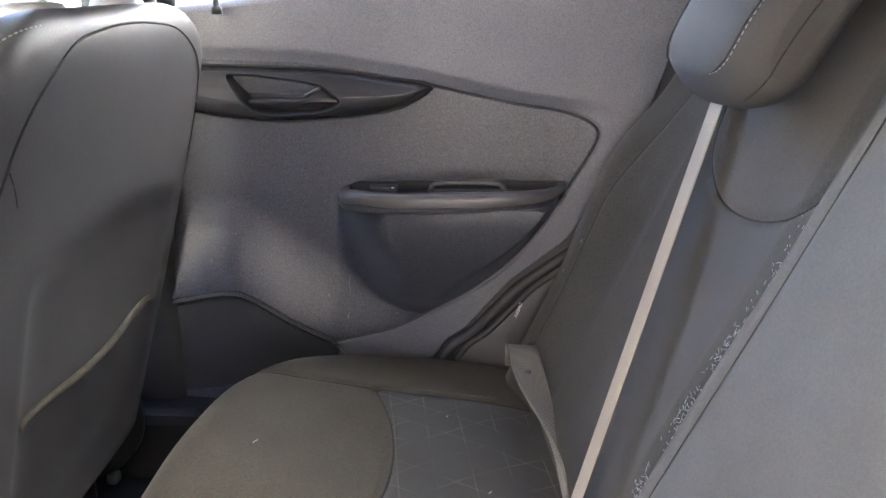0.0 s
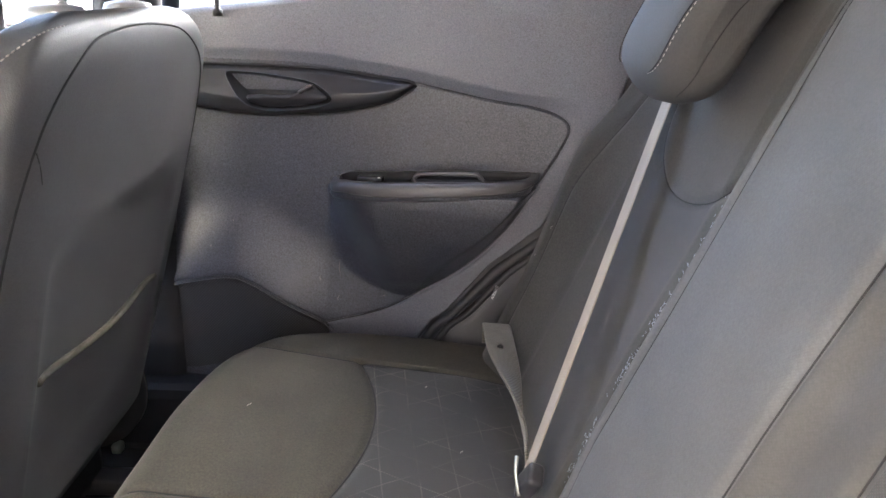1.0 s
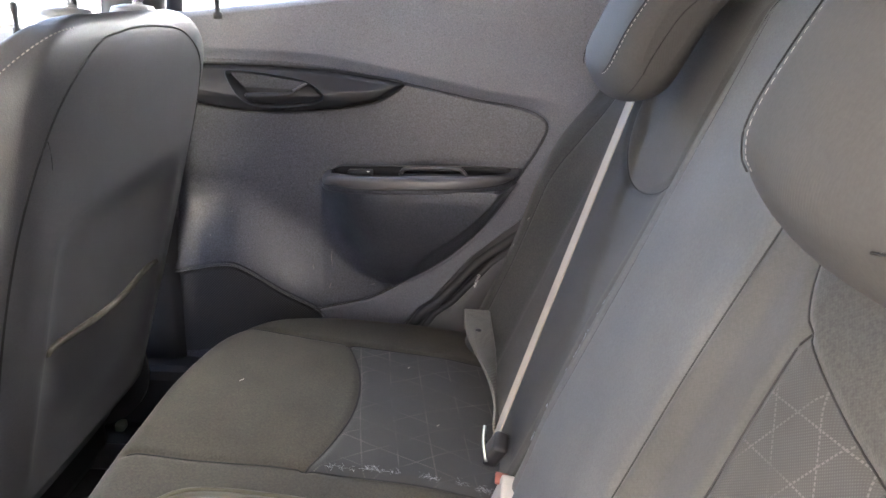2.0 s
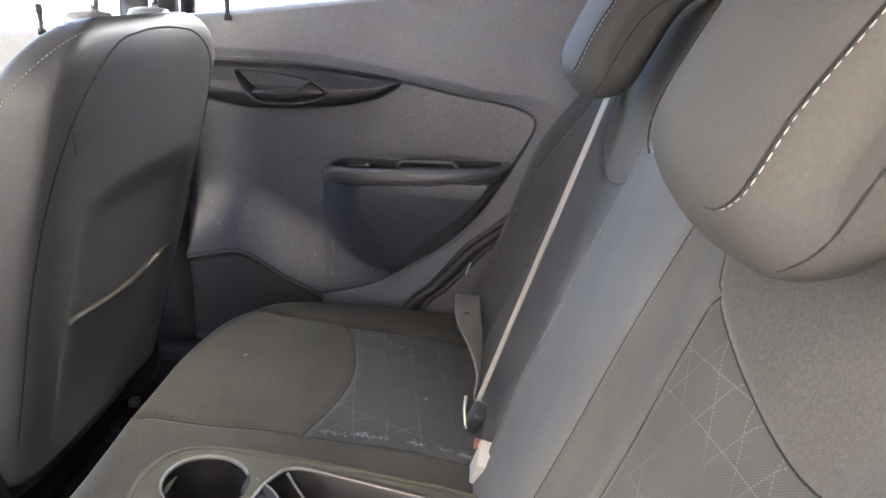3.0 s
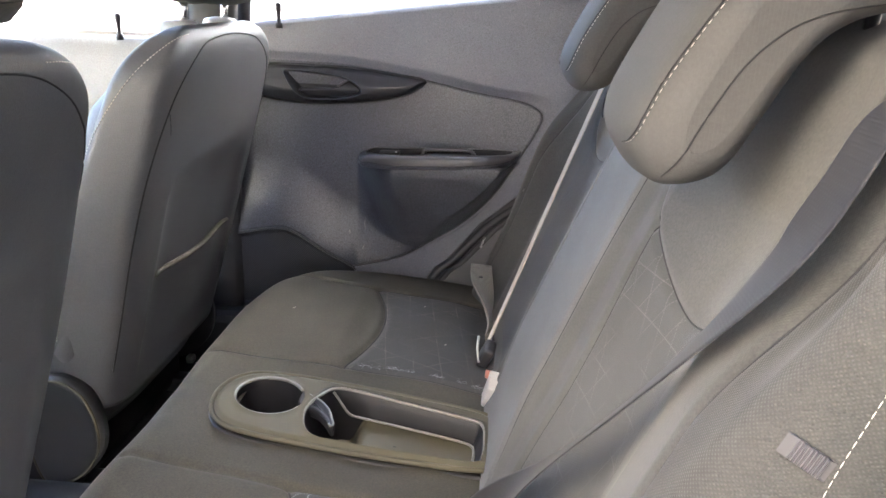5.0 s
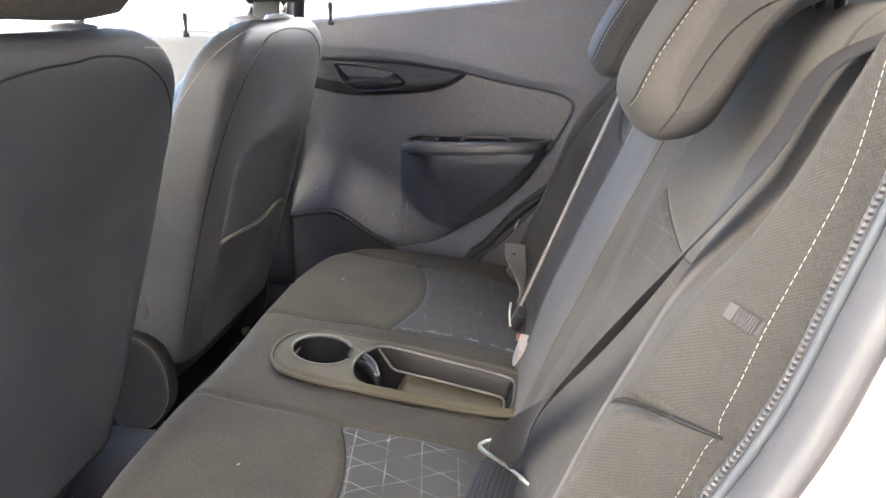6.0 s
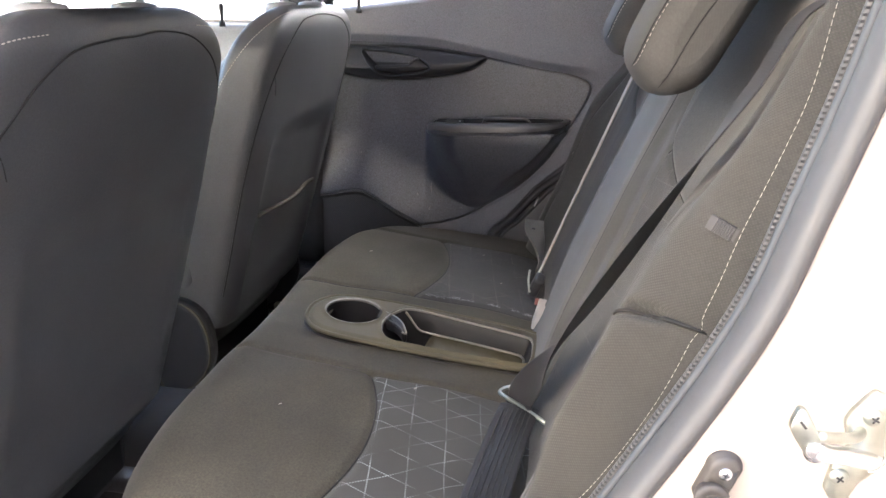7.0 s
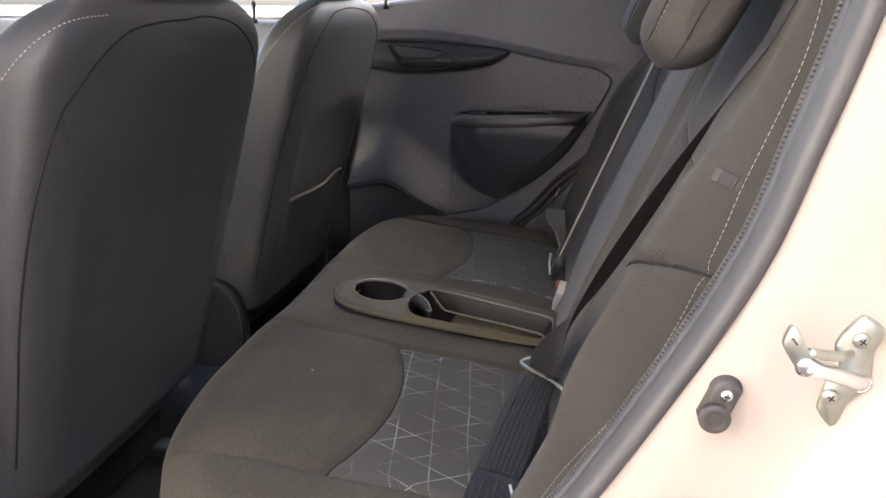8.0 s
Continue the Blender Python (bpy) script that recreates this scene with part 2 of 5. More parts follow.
def even(pts, step):
    p = np.array(pts, float)
    d = np.r_[0, np.cumsum(np.linalg.norm(np.diff(p, axis=0), axis=1))]
    u = np.linspace(0, d[-1], max(2, int(d[-1] / step) + 1))
    return np.column_stack([np.interp(u, d, p[:, k]) for k in range(p.shape[1])])


def frames_along(p):
    t = np.gradient(p, axis=0)
    t /= np.linalg.norm(t, axis=1)[:, None] + 1e-12
    ref = np.where(np.abs(t[:, 2:3]) > 0.9, np.array([[1.0, 0, 0]]), np.array([[0, 0, 1.0]]))
    a = np.cross(t, ref)
    a /= np.linalg.norm(a, axis=1)[:, None] + 1e-12
    return t, a, np.cross(a, t)


def tube(pts, r, sides=6, geo=None, flat=1.0, closed=False):
    p = np.array(pts, float)
    _, a, b = frames_along(p)
    geo = geo or Geo()
    n = len(p)
    ang = np.linspace(0, 2 * np.pi, sides, endpoint=False)
    rr = np.broadcast_to(np.asarray(r, float), (n,))
    v = p[:, None] + rr[:, None, None] * (np.cos(ang)[None, :, None] * a[:, None] + flat * np.sin(ang)[None, :, None] * b[:, None])
    f = [(i * sides + j, i * sides + (j + 1) % sides, (i + 1) % n * sides + (j + 1) % sides, (i + 1) % n * sides + j)
         for i in range(n if closed else n - 1) for j in range(sides)]
    if not closed:
        f += [tuple(range(sides))[::-1], tuple((n - 1) * sides + j for j in range(sides))]
    return geo.add(v.reshape(-1, 3), f)


def dashes(pts, length, gap, r, geo=None):
    """Short thread stitches along a path."""
    geo = geo or Geo()
    p = even(pts, 0.0006)
    n, m = int(length / 0.0006), int((length + gap) / 0.0006)
    for k in range(0, len(p) - n, m):
        q = p[k:k + n:2]
        if len(q) > 2:
            tube(q, np.r_[0.5, np.ones(len(q) - 2), 0.5] * r, 5, geo)
    return geo


def ribbon(pts, width, across, thick=0.0016, geo=None, curl=0.0, ribs=7):
    """A belt of webbing along points; across: the direction of its width at each point."""
    p = np.array(pts, float)
    t, _, _ = frames_along(p)
    w = np.array(across, float)
    w -= (w * t).sum(1)[:, None] * t
    w /= np.linalg.norm(w, axis=1)[:, None]
    nrm = np.cross(t, w)
    geo = geo or Geo()
    ks = np.linspace(-0.5, 0.5, 4 * ribs + 1)
    rows = []
    for side in (1, -1):
        for k in (ks if side == 1 else ks[::-1]):
            edge = thick * (0.35 if abs(k) > 0.49 else 0.80 + 0.45 * math.cos(2 * math.pi * ribs * k) ** 2)
            rows.append(p + w * (k * width) + nrm * (side * edge / 2 + curl * (k * k - 0.08)))
    v = np.stack(rows, 1)
    n, m = len(p), 2 * len(ks)
    f = [(i * m + j, i * m + (j + 1) % m, (i + 1) * m + (j + 1) % m, (i + 1) * m + j) for i in range(n - 1) for j in range(m)]
    f += [tuple(range(m))[::-1], tuple((n - 1) * m + j for j in range(m))]
    return geo.add(v.reshape(-1, 3), f)


def loft(rings, geo=None, caps=True):
    """A closed skin over rings of equal count."""
    geo = geo or Geo()
    r = np.array(rings, float)
    n, m = r.shape[:2]
    f = [(i * m + j, i * m + (j + 1) % m, (i + 1) * m + (j + 1) % m, (i + 1) * m + j) for i in range(n - 1) for j in range(m)]
    v = r.reshape(-1, 3)
    if caps == "flat":
        f += [tuple(range(m))[::-1], tuple((n - 1) * m + j for j in range(m))]
    elif caps:
        v = np.vstack([v, r[0].mean(0), r[-1].mean(0)])
        f += [(n * m, (j + 1) % m, j) for j in range(m)] + [(n * m + 1, (n - 1) * m + j, (n - 1) * m + (j + 1) % m) for j in range(m)]
    return geo.add(v, f)


def sheet(P, mask=None, uv=None, name="sheet", flip=False):
    """A mesh from a grid of points; mask picks faces, uv gives metres."""
    ns, ny = P.shape[:2]
    i, j = np.meshgrid(np.arange(ns - 1), np.arange(ny - 1), indexing="ij")
    a = i * ny + j
    q = np.stack([a, a + 1, a + ny + 1, a + ny], -1)
    if flip:
        q = q[..., ::-1]
    q = q[mask] if mask is not None else q.reshape(-1, 4)
    used, inv = np.unique(q, return_inverse=True)
    me = bpy.data.meshes.new(name)
    me.from_pydata(P.reshape(-1, 3)[used].tolist(), [], inv.reshape(-1, 4).tolist())
    if uv is not None:
        flat = uv.reshape(-1, 2)[used]
        idx = np.empty(len(me.loops), int)
        me.loops.foreach_get("vertex_index", idx)
        me.uv_layers.new(name="UVMap").data.foreach_set("uv", flat[idx].ravel())
    return me


def near(A, B, path):
    """Distance in the plane from each (A, B) to a path of points."""
    best = np.full(A.shape, 9.0)
    for (a0, b0), (a1, b1) in zip(path[:-1], path[1:]):
        da, db = a1 - a0, b1 - b0
        k = np.clip(((A - a0) * da + (B - b0) * db) / (da * da + db * db + 1e-12), 0, 1)
        best = np.minimum(best, np.hypot(A - a0 - k * da, B - b0 - k * db))
    return best


def groove(d, depth, width):
    return depth * np.exp(-(d / width) ** 2)


def step(a, b, x):
    t = np.clip((x - a) / (b - a), 0, 1)
    return t * t * (3 - 2 * t)


def centres(A):
    return (A[1:, 1:] + A[:-1, 1:] + A[1:, :-1] + A[:-1, :-1]) / 4


MID = 0.40  # the car's middle line (y); x runs to the rear, y to its right-hand side

# ---- ground and car shell ----
g = Geo()
N = 41
gx = np.sign(np.linspace(-1, 1, N)) * np.abs(np.linspace(-1, 1, N)) ** 4 * 900
gv = [(x, y, 0.0) for x in gx for y in gx]
g.add(gv, [(i * N + j, i * N + j + 1, (i + 1) * N + j + 1, (i + 1) * N + j)[::-1] for i in range(N - 1) for j in range(N - 1)])
setting("ground", g, GROUND, "dusty pale concrete ground under the car", "ground")

# unseen walls added to shape the light: a sunlit one at the left bounces it, a tall one behind shades the car, a lower
# one cuts sky light at the right; the front is open to the sky
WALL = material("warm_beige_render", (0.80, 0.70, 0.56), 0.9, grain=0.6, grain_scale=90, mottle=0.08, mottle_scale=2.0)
setting("wall_left", rbox((-3.5, -2.15, 2.0), (15.0, 0.20, 4.0), 0.01), WALL, "unseen beige wall added to bounce warm light through the open doorway", "wall")
setting("wall_behind", rbox((4.15, 2.0, 4.12), (0.30, 8.5, 8.25), 0.01), WALL, "unseen tall beige wall added to keep the sun off the car", "wall")
setting("wall_right", rbox((1.4, 4.30, 1.3), (5.0, 0.20, 2.6), 0.01), WALL, "unseen low beige wall added to cut sky light from the right", "wall")

# floor of the cabin, with the tunnel between the front seats
xs, ys = np.linspace(-1.9, 0.35, 60), np.linspace(-0.26, 1.06, 70)
X, Y = np.meshgrid(xs, ys, indexing="ij")
Z = 0.275 + 0.10 * np.exp(-((Y - MID) / 0.10) ** 4) + 0.004 * np.sin(X * 31) * np.sin(Y * 27)
setting("floor", sheet(np.stack([X, Y, Z], -1), name="floor", flip=True), CARPET, "black carpet on the cabin floor", "car floor", True)

# roof and headliner: one curved shell with thickness
xs, ys = np.linspace(-1.15, 1.05, 40), np.linspace(-0.19, 0.99, 30)
X, Y = np.meshgrid(xs, ys, indexing="ij")
Z = 1.45 - 0.10 * np.abs((Y - MID) / 0.59) ** 3 - 0.10 * ((X + 0.1) / 1.15) ** 2
g = sheet(np.stack([X, Y, Z], -1), name="ceiling")
setting("ceiling", g, LINER, "pale grey cloth headliner under the car roof", "ceiling", True)
Zr = Z + 0.035
setting("roof", sheet(np.stack([X * 1.02, (Y - MID) * 1.04 + MID, Zr], -1), name="roof"), PAINT, "cream white painted steel car roof", "car roof", True)

# rear end: tailgate with its window, load floor
tail = np.array([(0.95, 1.34), (1.05, 1.12), (1.12, 0.95), (1.13, 0.40)])
rows = [[(x, y, z) for y in np.linspace(-0.22, 1.02, 9)] for x, z in tail[1:]]
P = np.array(rows)
setting("wall_rear", sheet(P, name="wall_rear"), TRIM, "grey plastic lining of the closed tailgate", "tailgate lining", True)
setting("load_floor", rbox((0.72, MID, 0.50), (0.80, 1.2, 0.04), 0.01), CARPET, "black carpeted load floor behind the rear seat", "load floor")


def pillar(name, pts, size, label):
    g = loft([[np.array(p) + np.array((sx * size[0], sy * size[1], 0)) for sx, sy in
               ((-1, -0.6), (-0.6, -1), (0.6, -1), (1, -0.6), (1, 0.6), (0.6, 1), (-0.6, 1), (-1, 0.6))] for p in spline(pts, 12)])
    return setting(name, g, RUBBER if "_b_" in name else TRIM, label, "car pillar", True)


for side, y in (("right", 1.045), ("left", -0.245)):
    lean = -1 if side == "right" else 1
    pillar("pillar_b_" + side, [(-0.50, y, 0.40), (-0.485, y, 0.95), (-0.43, y + 0.05 * lean, 1.38)], (0.045, 0.02), "dark plastic centre pillar between the doors")
    pillar("pillar_a_" + side, [(-1.75, y, 0.85), (-1.45, y + 0.02 * lean, 1.08), (-1.08, y + 0.07 * lean, 1.33)], (0.05, 0.03), "dark plastic windscreen pillar")
    pillar("pillar_d_" + side, [(1.10, y + 0.01 * lean, 0.50), (1.06, y + 0.02 * lean, 0.98), (0.92, y + 0.07 * lean, 1.34)], (0.05, 0.03), "grey plastic rear pillar")
    g = tube(spline([(-1.1, y + 0.07 * lean, 1.345), (-0.4, y + 0.07 * lean, 1.40), (0.3, y + 0.07 * lean, 1.40), (0.95, y + 0.07 * lean, 1.34)], 24), 0.035, 10)
    setting("roof_rail_" + side, g, TRIM, "grey plastic roof rail above the doors", "roof rail", True)

# right-hand quarter behind the rear door: inner lining with the small fixed window above it
xs, zs = np.linspace(0.22, 1.10, 30), np.linspace(0.30, 1.10, 30)
X, Zz = np.meshgrid(xs, zs, indexing="ij")
Yq = 1.048 + 0 * X
setting("quarter_right", sheet(np.stack([X, Yq, Zz], -1), name="quarter_right", flip=True), TRIM, "grey plastic side lining beside the rear seat", "side lining", True)

P = np.array([[(x, 1.10 - 0.03 * abs(z - 0.7), z) for x in np.linspace(0.12, 1.22, 24)] for z in np.linspace(0.22, 1.10, 20)])
setting("wing_right", sheet(P, name="wing_right", flip=True), PAINT, "cream white painted rear wing", "car wing", True)
P = np.array([[(x, 1.10 - 0.03 * abs(z - 0.7), z) for x in np.linspace(-1.9, 1.22, 40)] for z in np.linspace(0.18, 0.40, 6)])
setting("rocker_right", sheet(P, name="rocker_right", flip=True), PAINT, "cream white painted lower body side", "car body side", True)


def glazing(name, corners, label):
    g = Geo()
    up = Vector(corners[1]) - Vector(corners[0])
    nrm = up.cross(Vector(corners[3]) - Vector(corners[0])).normalized() * 0.004
    g.add(list(corners) + [tuple(Vector(c) + nrm) for c in corners], [(0, 1, 2, 3), (7, 6, 5, 4)] + [(i, i + 4, (i + 1) % 4 + 4, (i + 1) % 4) for i in range(4)])
    ob = setting(name, g, GLASS, label, "car window")
    ob.visible_shadow = False


glazing("windscreen", [(-1.80, -0.20, 0.93), (-1.80, 1.00, 0.93), (-1.10, 0.95, 1.345), (-1.10, -0.15, 1.345)], "clear sloping windscreen")
glazing("rear_window", [(1.06, -0.18, 1.115), (1.06, 0.98, 1.115), (0.955, 0.93, 1.345), (0.955, -0.13, 1.345)], "clear rear window")
glazing("quarter_window", [(0.40, 1.035, 1.11), (1.02, 1.035, 1.11), (0.93, 0.99, 1.33), (0.34, 0.99, 1.37)], "clear fixed side window")
setting("firewall", rbox((-1.90, MID, 0.60), (0.05, 1.36, 0.70), 0.01), RUBBER, "dark bulkhead before the footwells", "bulkhead")

# dashboard and windscreen base, far in front
g = loft([[(x, y, z) for x, z in ((-1.85, 0.45), (-1.38, 0.48), (-1.30, 0.70), (-1.36, 0.93), (-1.55, 0.98), (-1.95, 0.93))] for y in np.linspace(-0.22, 1.02, 12)])
setting("dashboard", g, PLASTIC, "dark grained plastic dashboard", "dashboard", True)

# ---- rear seat cushion ----
SEAT_Y = (0.10, 0.70)  # middles of the two rear places
HALF = 0.155           # half width of the patterned panels


def cushion_front(y):
    k = np.clip(np.abs(y - MID) / 0.60, 0, 1)
    return 0.12 - 0.468 * np.maximum(1 - k ** 5, 0) ** 0.25


def panel_arc(y, yc):
    return -0.080 - 0.038 * ((y - yc) / HALF) ** 2


def cushion_lines():
    out = []
    for yc in SEAT_Y:
        yy = np.linspace(yc - HALF, yc + HALF, 24)
        out.append(np.column_stack([panel_arc(yy, yc), yy]))
        for sgn in (-1, 1):
            xe = cushion_front(yc + sgn * HALF) + 0.03
            out.append(np.array([(0.13, yc + sgn * HALF), (-0.118, yc + sgn * HALF), (xe, yc + sgn * (HALF + 0.012))]))
    return out


CUSHION_LINES = cushion_lines()


def cushion_top(X, Y):
    z = 0.531 - 0.115 * X
    f = 1 - (np.abs(Y - MID) / 0.60) ** 5 - np.maximum(0.12 - X, 0) ** 4 / 0.468 ** 4
    gy = 5 * (np.abs(Y - MID) / 0.60) ** 4 / 0.60
    gx = 4 * np.maximum(0.12 - X, 0) ** 3 / 0.468 ** 4
    d = np.maximum(f, 0) / np.sqrt(gx * gx + gy * gy + 0.6)
    R = 0.055
    e = np.clip(R - d, 0, R)
    z = z - (R - np.sqrt(np.maximum(R * R - e * e, 0)))
    for yc in SEAT_Y:
        w = np.clip(1 - ((Y - yc) / 0.26) ** 2, 0, 1)
        z = z + 0.012 * w * step(0.13, 0.02, X) - 0.004 * w
        z = z + 0.006 * np.clip(1 - ((Y - yc) / 0.15) ** 4, 0, 1) * step(-0.10, -0.14, X) * step(-0.32, -0.25, X)
    for path in CUSHION_LINES:
        z = z - groove(near(X, Y, path), 0.0042, 0.0055)
    return z + 0.0012 * np.sin(X * 40 + Y * 9) * np.sin(Y * 33)


ny, nx, nk = 361, 140, 16
yy = np.linspace(MID - 0.598, MID + 0.598, ny)
u = np.linspace(0, 1, nx) ** 0.85
front = cushion_front(yy)
X = 0.16 + (front[None] - 0.16) * u[:, None]
Y = np.broadcast_to(yy, X.shape).copy()
P = np.stack([X, Y, cushion_top(X, Y)], -1)
sk = np.linspace(0, 1, nk + 1)[1:, None]
edge = P[-1]
nrm_x = np.gradient(front, yy)
skirt = np.stack([np.broadcast_to(edge[:, 0], (nk, ny)) + 0.05 * sk ** 1.6 * np.minimum(1, 1 / (1 + np.abs(nrm_x))),
                  np.broadcast_to(edge[:, 1], (nk, ny)) - 0.02 * sk ** 1.5 * np.sign(yy - MID) * np.clip(np.abs(nrm_x), 0, 1),
                  edge[:, 2] + (0.285 - edge[:, 2]) * sk], -1)
full = np.concatenate([P, skirt])
uvs = np.stack([full[..., 0] - 0.7 * (0.55 - full[..., 2]), full[..., 1]], -1)
cx, cy = centres(full[..., 0]), centres(full[..., 1])
on_top = np.arange(cx.shape[0])[:, None] < nx - 1
hole = (np.abs(cy - 0.411) < 0.058) & (cx > -0.232) & (cx < 0.112) & on_top
bench = thing("rear_bench_seat", "dark grey cloth rear bench seat with worn patterned panels", "car seat", at=(0.0, MID, 0.28))
cushion = bench
plain = ~hole
for yc in SEAT_Y:
    inside = (np.abs(cy - yc) < HALF) & (cx > panel_arc(cy, yc)) & on_top
    plain &= ~inside
    part("seat_panel", sheet(full, inside, uvs, "seat_panel", True), PATTERN if yc < MID else PATTERN_FAR, cushion, "worn cloth panel with pale triangle pattern")
seat_cushion = part("seat_cushion", sheet(full, plain, uvs, "seat_cushion", True), CLOTH, cushion)
for path in CUSHION_LINES:
    if len(path) == 3 and path[0, 1] < MID:
        continue  # the near place has only soft creases at its sides
    q = even(path, 0.004)
    z = cushion_top(q[:, 0], q[:, 1])
    part("seam", tube(np.column_stack([q, z + 0.0002]), 0.0012, 5), THREAD_DARK, cushion, "black sewn seam")
# piping round the front edge
q = np.column_stack([edge[6:-6, 0] - 0.0005, edge[6:-6, 1], edge[6:-6, 2] - 0.010])
part("piping", tube(q[::3], 0.0022, 6), CLOTH, cushion, "narrow cloth piping on the front edge")


def hang(base, top):
    """Moves all other parts of a thing that were made since to hang under one of its parts."""
    for ob in list(top.children):
        if ob is not base and ob not in HUNG:
            ob.parent = base
            ob.matrix_parent_inverse = Matrix.Identity(4)
    HUNG.add(base)


HUNG = set()
hang(seat_cushion, bench)

def inset(ring, d):
    t = np.roll(ring, -1, 0) - np.roll(ring, 1, 0)
    nrm = np.column_stack([-t[:, 1], t[:, 0]]) / (np.linalg.norm(t, axis=1)[:, None] + 1e-9)
    area = np.sum(ring[:, 0] * np.roll(ring[:, 1], -1) - np.roll(ring[:, 0], -1) * ring[:, 1])
    return ring + nrm * d * (1 if area > 0 else -1)


# ---- cup holder console between the two places ----
console = thing("cup_holder_console", "satin dark plastic console with one cup well and an oblong tray", "cup holder", at=(-0.06, 0.411, 0.53))
CON = [(-0.262, 0.411), (-0.250, 0.455), (-0.215, 0.480), (-0.13, 0.486), (0.0, 0.480), (0.095, 0.470), (0.126, 0.45),
       (0.133, 0.411), (0.127, 0.36), (0.100, 0.338), (0.0, 0.330), (-0.13, 0.330), (-0.215, 0.338), (-0.250, 0.364)]


def console_z(x):
    return 0.541 - 0.115 * x


CUP = (-0.190, 0.418, 0.0465)
hub = np.array((-0.05, 0.411))
outer = ring_spline(CON, 120)
TRAY = [(-0.124, 0.446), (-0.112, 0.464), (-0.085, 0.468), (-0.012, 0.458), (0.086, 0.443), (0.102, 0.432), (0.105, 0.400), (0.103, 0.362), (0.090, 0.346), (0.0, 0.341),
        (-0.066, 0.341), (-0.108, 0.343), (-0.127, 0.360), (-0.136, 0.390), (-0.134, 0.420)]
# bezel: a grid plate with the two openings left out
n1, n2 = 330, 140
bx, by = np.linspace(-0.27, 0.14, n1), np.linspace(0.326, 0.492, n2)
BX, BY = np.meshgrid(bx, by, indexing="ij")


def inside_ring(X, Y, ring):
    r = np.asarray(ring)
    res = np.zeros(X.shape, bool)
    for (x0, y0), (x1, y1) in zip(r, np.roll(r, -1, 0)):
        cross = (y0 > Y) != (y1 > Y)
        res ^= cross & (X < (x1 - x0) * (Y - y0) / (y1 - y0 + 1e-12) + x0)
    return res


tray = ring_spline(TRAY, 100)
ang = np.linspace(0, 2 * np.pi, 72, endpoint=False)
cup = np.column_stack([CUP[0] + CUP[2] * np.cos(ang), CUP[1] + CUP[2] * np.sin(ang)])
closed_outer = np.vstack([outer, outer[:1]])


# well of the cup, and the tray with its deep slot beside the cup
def bowl(ring, depth, inside, wall=8, pit=0.0):
    def drop(x):
        return depth + pit * step(-0.062, -0.092, x)

    c = ring.mean(0)
    walls, floor_rows = [], []
    for t in np.linspace(0, 1, wall):
        xy = inset(ring, inside * t ** 0.7)
        walls.append(np.column_stack([xy, console_z(xy[:, 0]) - drop(xy[:, 0]) * t]))
    base = inset(ring, inside)
    for k in np.r_[1.0, np.linspace(0.97, 0.02, 14)]:
        xy = c + (base - c) * k
        floor_rows.append(np.column_stack([xy, console_z(xy[:, 0]) - drop(xy[:, 0]) - 0.002 * (k < 1)]))
    return walls, floor_rows


inner = inside_ring(centres(BX), centres(BY), outer) & ~inside_ring(centres(BX), centres(BY), tray) & ~inside_ring(centres(BX), centres(BY), cup)
d_out = near(BX, BY, closed_outer)
d_in = np.minimum(near(BX, BY, np.vstack([tray, tray[:1]])), near(BX, BY, np.vstack([cup, cup[:1]])))
BZ = console_z(BX) + 0.004 * step(0.0, 0.012, d_out) + 0.002 * np.exp(-(d_in / 0.004) ** 2)
part("bezel", sheet(np.stack([BX, BY, BZ], -1), inner, name="bezel", flip=False), CONSOLE, console)
rim = np.column_stack([outer, console_z(outer[:, 0]) - 0.0005])
part("edge_bead", tube(rim, 0.0034, 8, closed=True), CONSOLE, console)
low = np.column_stack([hub + (outer - hub) * 1.004, console_z(outer[:, 0]) - 0.012])
part("shadow_gap", tube(low, 0.0045, 8, closed=True), SMOOTH, console, "black joint round the console")
walls, base_rows = bowl(cup, 0.062, 0.004)
# near-black colour carries the shade deep inside the well
part("cup_well", loft(walls + base_rows[1:], caps=False), WALLED, console, "smooth cup well with the shade of its depth in the colour")
arc = np.linspace(radians(33), radians(338), 66)
arc = np.column_stack([CUP[0] + CUP[2] * np.cos(arc), CUP[1] + CUP[2] * np.sin(arc)])
part("cup_ring", tube(np.column_stack([arc, console_z(arc[:, 0]) + 0.0035]), 0.0026, 8), EDGE_GLINT, console, "raised satin ring round the cup well")
walls, base_rows = bowl(tray, 0.029, 0.012, pit=0.045)
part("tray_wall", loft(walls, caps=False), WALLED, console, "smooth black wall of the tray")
part("tray_floor", loft(base_rows, caps=False), CONSOLE, console, "dusty satin floor of the oblong tray")
part("tray_ring", tube(np.column_stack([tray, console_z(tray[:, 0]) + 0.0025]), 0.0022, 8, closed=True), EDGE_GLINT, console, "edge of the tray with its highlight in the colour")
shelf_xy = spline([(-0.112, 0.461), (-0.104, 0.453), (-0.094, 0.446), (-0.080, 0.441), (-0.010, 0.434), (0.070, 0.424), (0.087, 0.417), (0.091, 0.404), (0.090, 0.380)], 60)
shelf_line = np.column_stack([shelf_xy, console_z(shelf_xy[:, 0]) - 0.002 - 0.020 * step(0.0, 0.032, shelf_xy[:, 0] + 0.112)])
part("tray_ledge", tube(shelf_line, 0.0017, 8), EDGE_GLINT, console, "moulded ledge along the tray wall, highlight in its colour")
